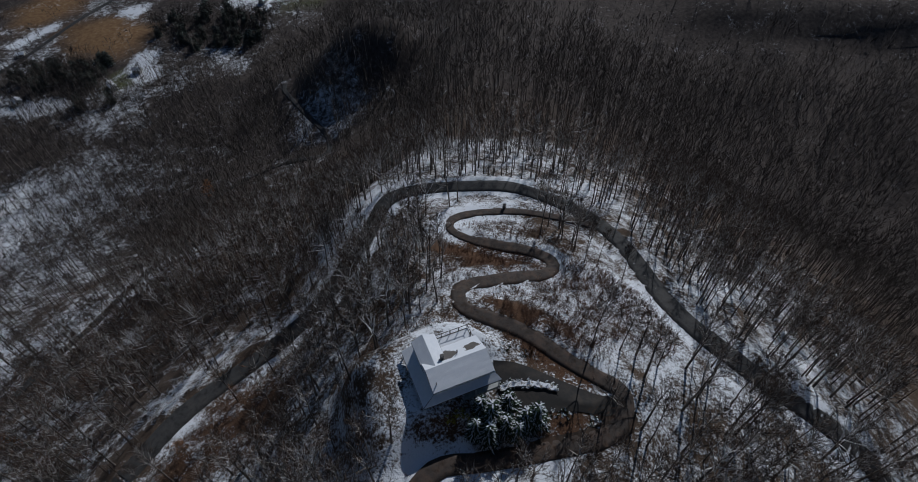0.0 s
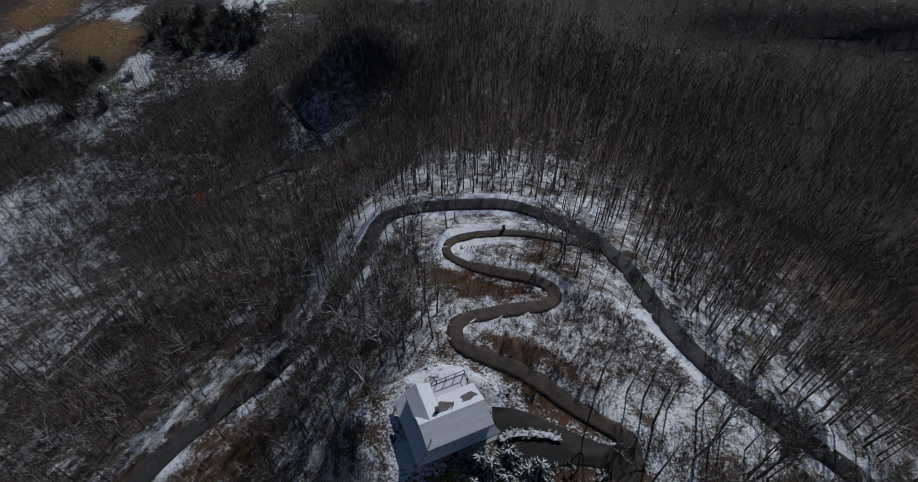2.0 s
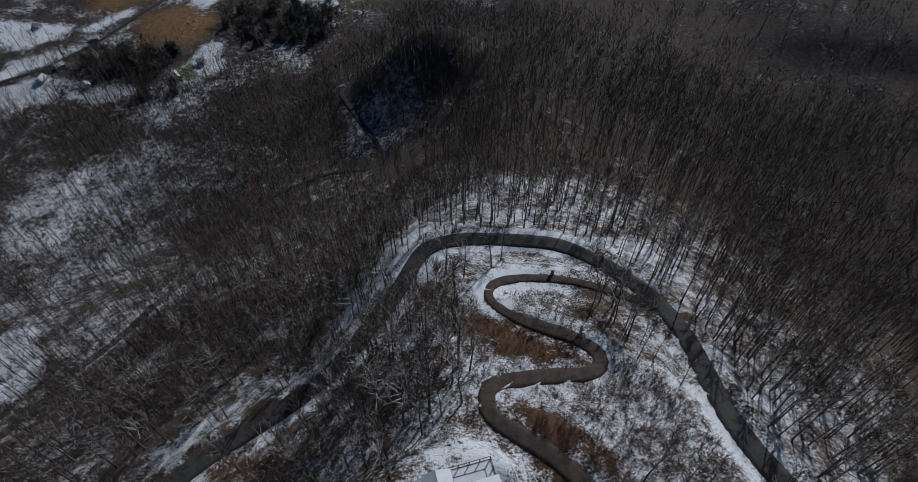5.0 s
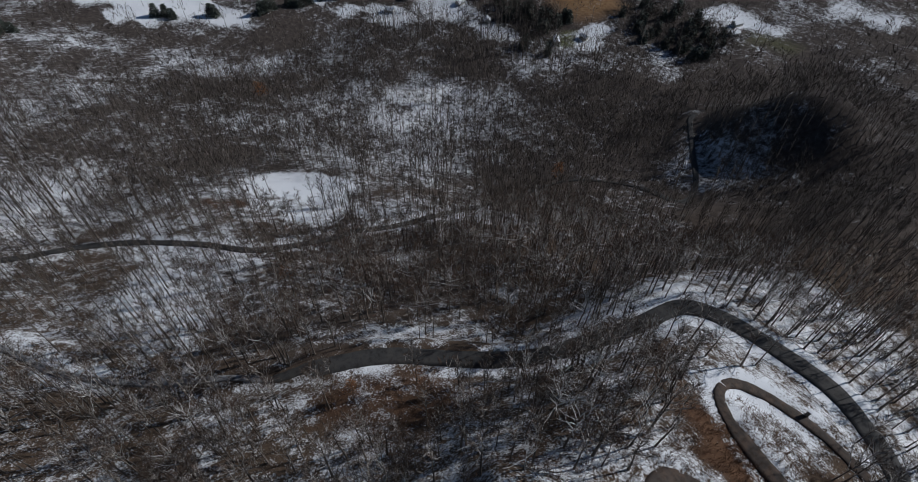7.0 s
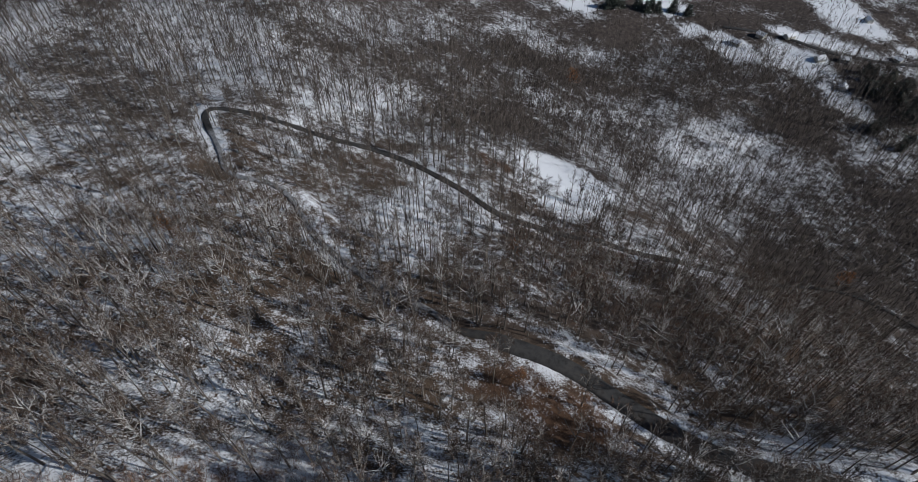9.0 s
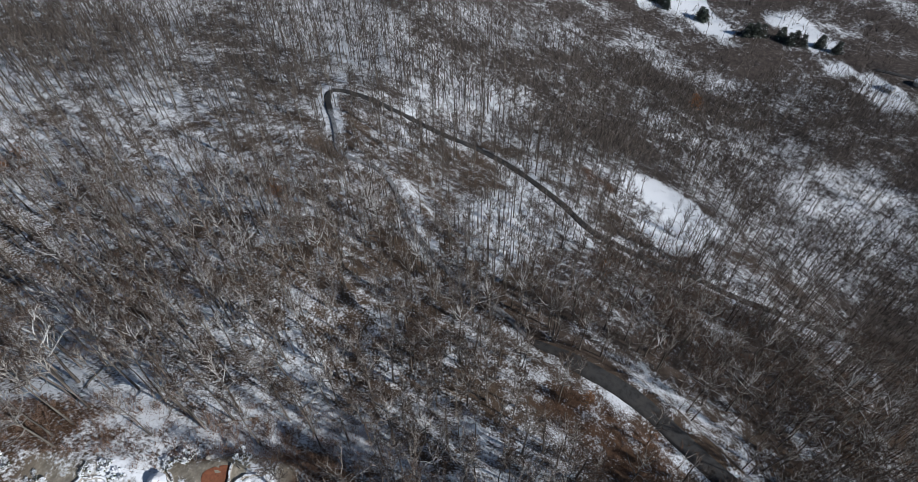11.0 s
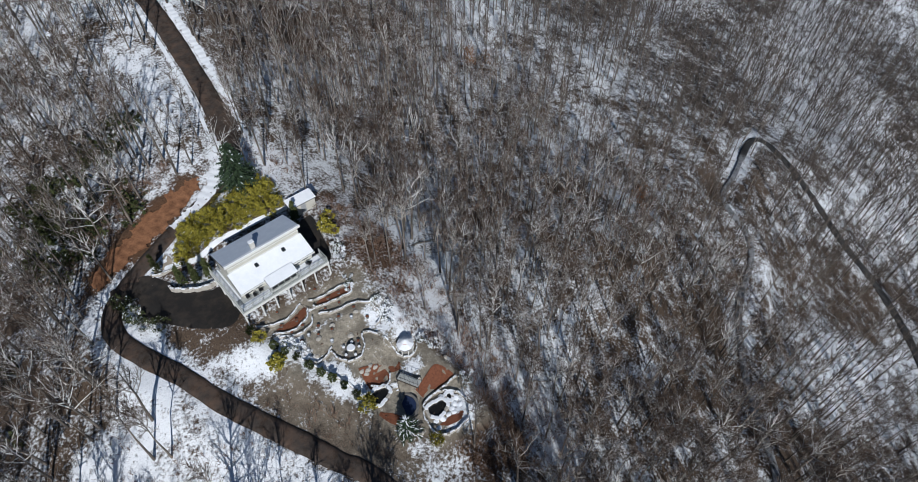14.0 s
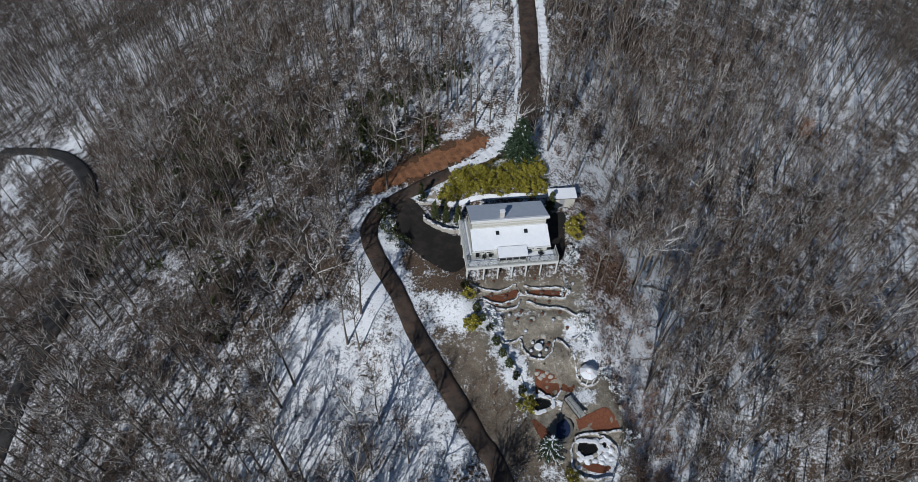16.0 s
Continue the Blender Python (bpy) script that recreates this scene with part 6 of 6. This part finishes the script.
fx, fy, fz, rng = scatter((-330, -320), (330, 330), 4.6, 6)
out = (np.abs(fx) > 100) | (fy < -115) | (fy > 165)
seen_side = (np.arctan2(fy - 22, fx) > 0.15) | (np.arctan2(fy - 22, fx) < -0.75)
thin = rng.uniform(0, 1, len(fx)) < np.where(seen_side, 1.0, 0.2)
fx, fy, fz = [a[out & thin] for a in (fx, fy, fz)]
d = np.hypot(fx, fy - 22)
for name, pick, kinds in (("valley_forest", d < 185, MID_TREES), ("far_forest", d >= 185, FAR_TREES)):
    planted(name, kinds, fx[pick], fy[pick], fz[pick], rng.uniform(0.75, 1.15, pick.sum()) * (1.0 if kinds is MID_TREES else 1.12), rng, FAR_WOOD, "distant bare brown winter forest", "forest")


fx, fy, fz, rng = scatter((-800, -520), (520, 820), 14.2, 7)
out = (np.abs(fx) > 330) | (fy < -320) | (fy > 330)
fx, fy, fz = [a[out] for a in (fx, fy, fz)]
planted("horizon_forest", [round_crown(25, 17, 4.2, 34, 0.42), round_crown(26, 17, 5, 34, 0.42), round_crown(27, 17, 3.6, 30, 0.42)], fx, fy, fz, rng.uniform(0.85, 1.35, len(fx)), rng, FAR_WOOD, "far bare brown woods in the valley", "forest")

# low scrub that fills the slope beneath the road, and the shaded side of the ridge
sx, sy, sz, rng = scatter((-135, -15), (-30, 120), 2.5, 8)
keep = rng.uniform(0, 1, len(sx)) < 0.8 * np.minimum(1, (-sx - 25) / 40) * smooth(25, 55, sy)
planted("slope_scrub", [round_crown(k, h, w, 40, 0.11) for k, h, w in ((35, 8, 2.1), (36, 6.5, 1.8), (37, 9.5, 2.3))], sx[keep], sy[keep], sz[keep], rng.uniform(0.6, 1.2, keep.sum()), rng, [TWIG, LIMB, SCRUB],
        "dense brown bare scrub beneath the slope's trees", "scrub")

# trees that stand out: pale crowns on the slope, oaks that keep their brown leaves
for n, (x, y) in enumerate(((-52.8, 10.5), (-72.9, 33.7), (-55.4, -31.3), (-94.0, -10.4), (-39.2, 98.8), (-75.8, 27.1), (-45.5, -48.2), (-32, 88), (-62, 0), (-30, -38))):
    m = on_ground(x, y, 77 * n, 1.05)
    copy_thing(first_trees[-1 - n % 2], m).matrix_basis = m


def leafy_oak(seed):
    g = grow_tree(seed, 13, 2, 1.3, 0.3, 0.8)
    random.seed(seed)
    spots = [Vector(g.v[f[2]]) for f, k in zip(g.f, g.m) if k == 2]
    for p in spots:
        for _ in range(2):
            g.leaf(p + Vector((random.gauss(0, 0.4), random.gauss(0, 0.4), random.gauss(0, 0.4))), random.uniform(0.25, 0.45), 3)
    return g


oak = tree_thing(leafy_oak(91), [BARK, LIMB, TWIG, OAK_LEAF], "oak still holding its dead orange-brown leaves", "brown oaks", "oak_tree", "oak")
for n, (x, y) in enumerate(((-86.8, -88.3), (-90.5, -32.3), (-280, 123), (-113, 187), (-83, -92), (-50, 40), (-44, 52), (-100, 50))):
    m = on_ground(x, y, 50 * n, (0.9, 0.8, 1.3, 1.1, 0.8, 0.5, 0.45, 0.7)[n])
    if n:
        copy_thing(oak, m).matrix_basis = m
    else:
        oak.matrix_world = m
# dark evergreen undergrowth on the shaded side of the drive
lx, ly = [], []
for cx, cy, r, many in ((70, -76, 14, 60), (50, -75, 10, 40), (33, -71, 8, 30), (18, -63, 6, 40), (18, -74, 7, 60), (8, -81, 5, 22), (2, -84, 3, 9), (9, -66, 5, 12), (34, -50, 7, 10), (40, -35, 10, 14), (52, -52, 10, 16), (80, -66, 8, 30), (64, -100, 9, 30)):
    a, q = rng.uniform(0, 6.28, many), np.sqrt(rng.uniform(0, 1, many)) * r
    lx.append(cx + q * np.cos(a)), ly.append(cy + q * np.sin(a))
lx, ly = np.concatenate(lx), np.concatenate(ly)
lz, edge = ground_height(lx, ly)
keep = edge > 1
planted("evergreen_undergrowth", [bush(67, 1.5, 1.6, 110, 0.42), bush(68, 1.1, 1.2, 90, 0.4)], lx[keep], ly[keep], lz[keep], rng.uniform(0.75, 1.3, keep.sum()), rng, [BARK, BOX_LEAF], "dark evergreen undergrowth beneath bare trees", "undergrowth")

# bare brush on the open slopes
bx, by, bz, rng = [], [], [], np.random.RandomState(9)
for cx, cy, rx, ry, a, many in ((-24, -24, 7, 28, 8, 900), (-22, -3, 6, 5, 0, 260), (-2.6, -15, 2.6, 12, 33, 60), (14, 70, 17, 24, 20, 1500), (27, 60, 11, 15, 30, 900), (-44, 46, 16, 9, 50, 420), (15, 50, 10, 5, -35, 330), (-8, 56, 9, 12, 0, 300), (4, 35, 14, 6, 0, 110),
                                (13, -13, 12, 17, 35, 220), (-30, -6, 8, 12, 0, 380), (-14, -62, 9, 6, 0, 90), (8.5, -64.5, 12, 3, 27, 160), (-18, 28, 14, 10, 0, 160), (0, 32, 8, 5, 0, 260), (-13, 40, 6, 11, 0, 260)):
    r, g = np.sqrt(rng.uniform(0, 1, many)), rng.uniform(0, 2 * math.pi, many)
    u, v = r * np.cos(g) * rx, r * np.sin(g) * ry
    c, s = math.cos(radians(a)), math.sin(radians(a))
    bx.append(cx + u * c - v * s), by.append(cy + u * s + v * c)
bx, by = np.concatenate(bx), np.concatenate(by)
bz, edge = ground_height(bx, by)
built = np.zeros(len(bx), bool)
for pad in PADS:
    built |= pad_reach(pad, bx, by) > 0.6
keep = (edge > 0.5) & ~built
planted("brush", [thicket(81, 1.5, 9, 0.05), thicket(82, 1.1, 11, 0.05), thicket(83, 2.2, 7, 0.05)], bx[keep], by[keep], bz[keep], rng.uniform(0.6, 1.3, keep.sum()), rng, [BRUSH, BRUSH],
        "reddish brown bare brush on open snowy ground", "brush")

# withered plants left on the terraces
gx, gy = rng.uniform(-19, -2, 130), rng.uniform(-32, -6, 130)
gz, edge = ground_height(gx, gy)
keep = (edge > 1) & (np.max([pad_reach(pad, gx, gy) for pad in PADS[4:8]], axis=0) > 0.5)
planted("withered_plants", [thicket(84, 0.5, 7, 0.05), thicket(85, 0.35, 9, 0.06)], gx[keep], gy[keep], gz[keep], rng.uniform(0.6, 1.4, keep.sum()), rng, [TWIG, BRUSH], "small withered brown garden plants on the terraces", "plants")
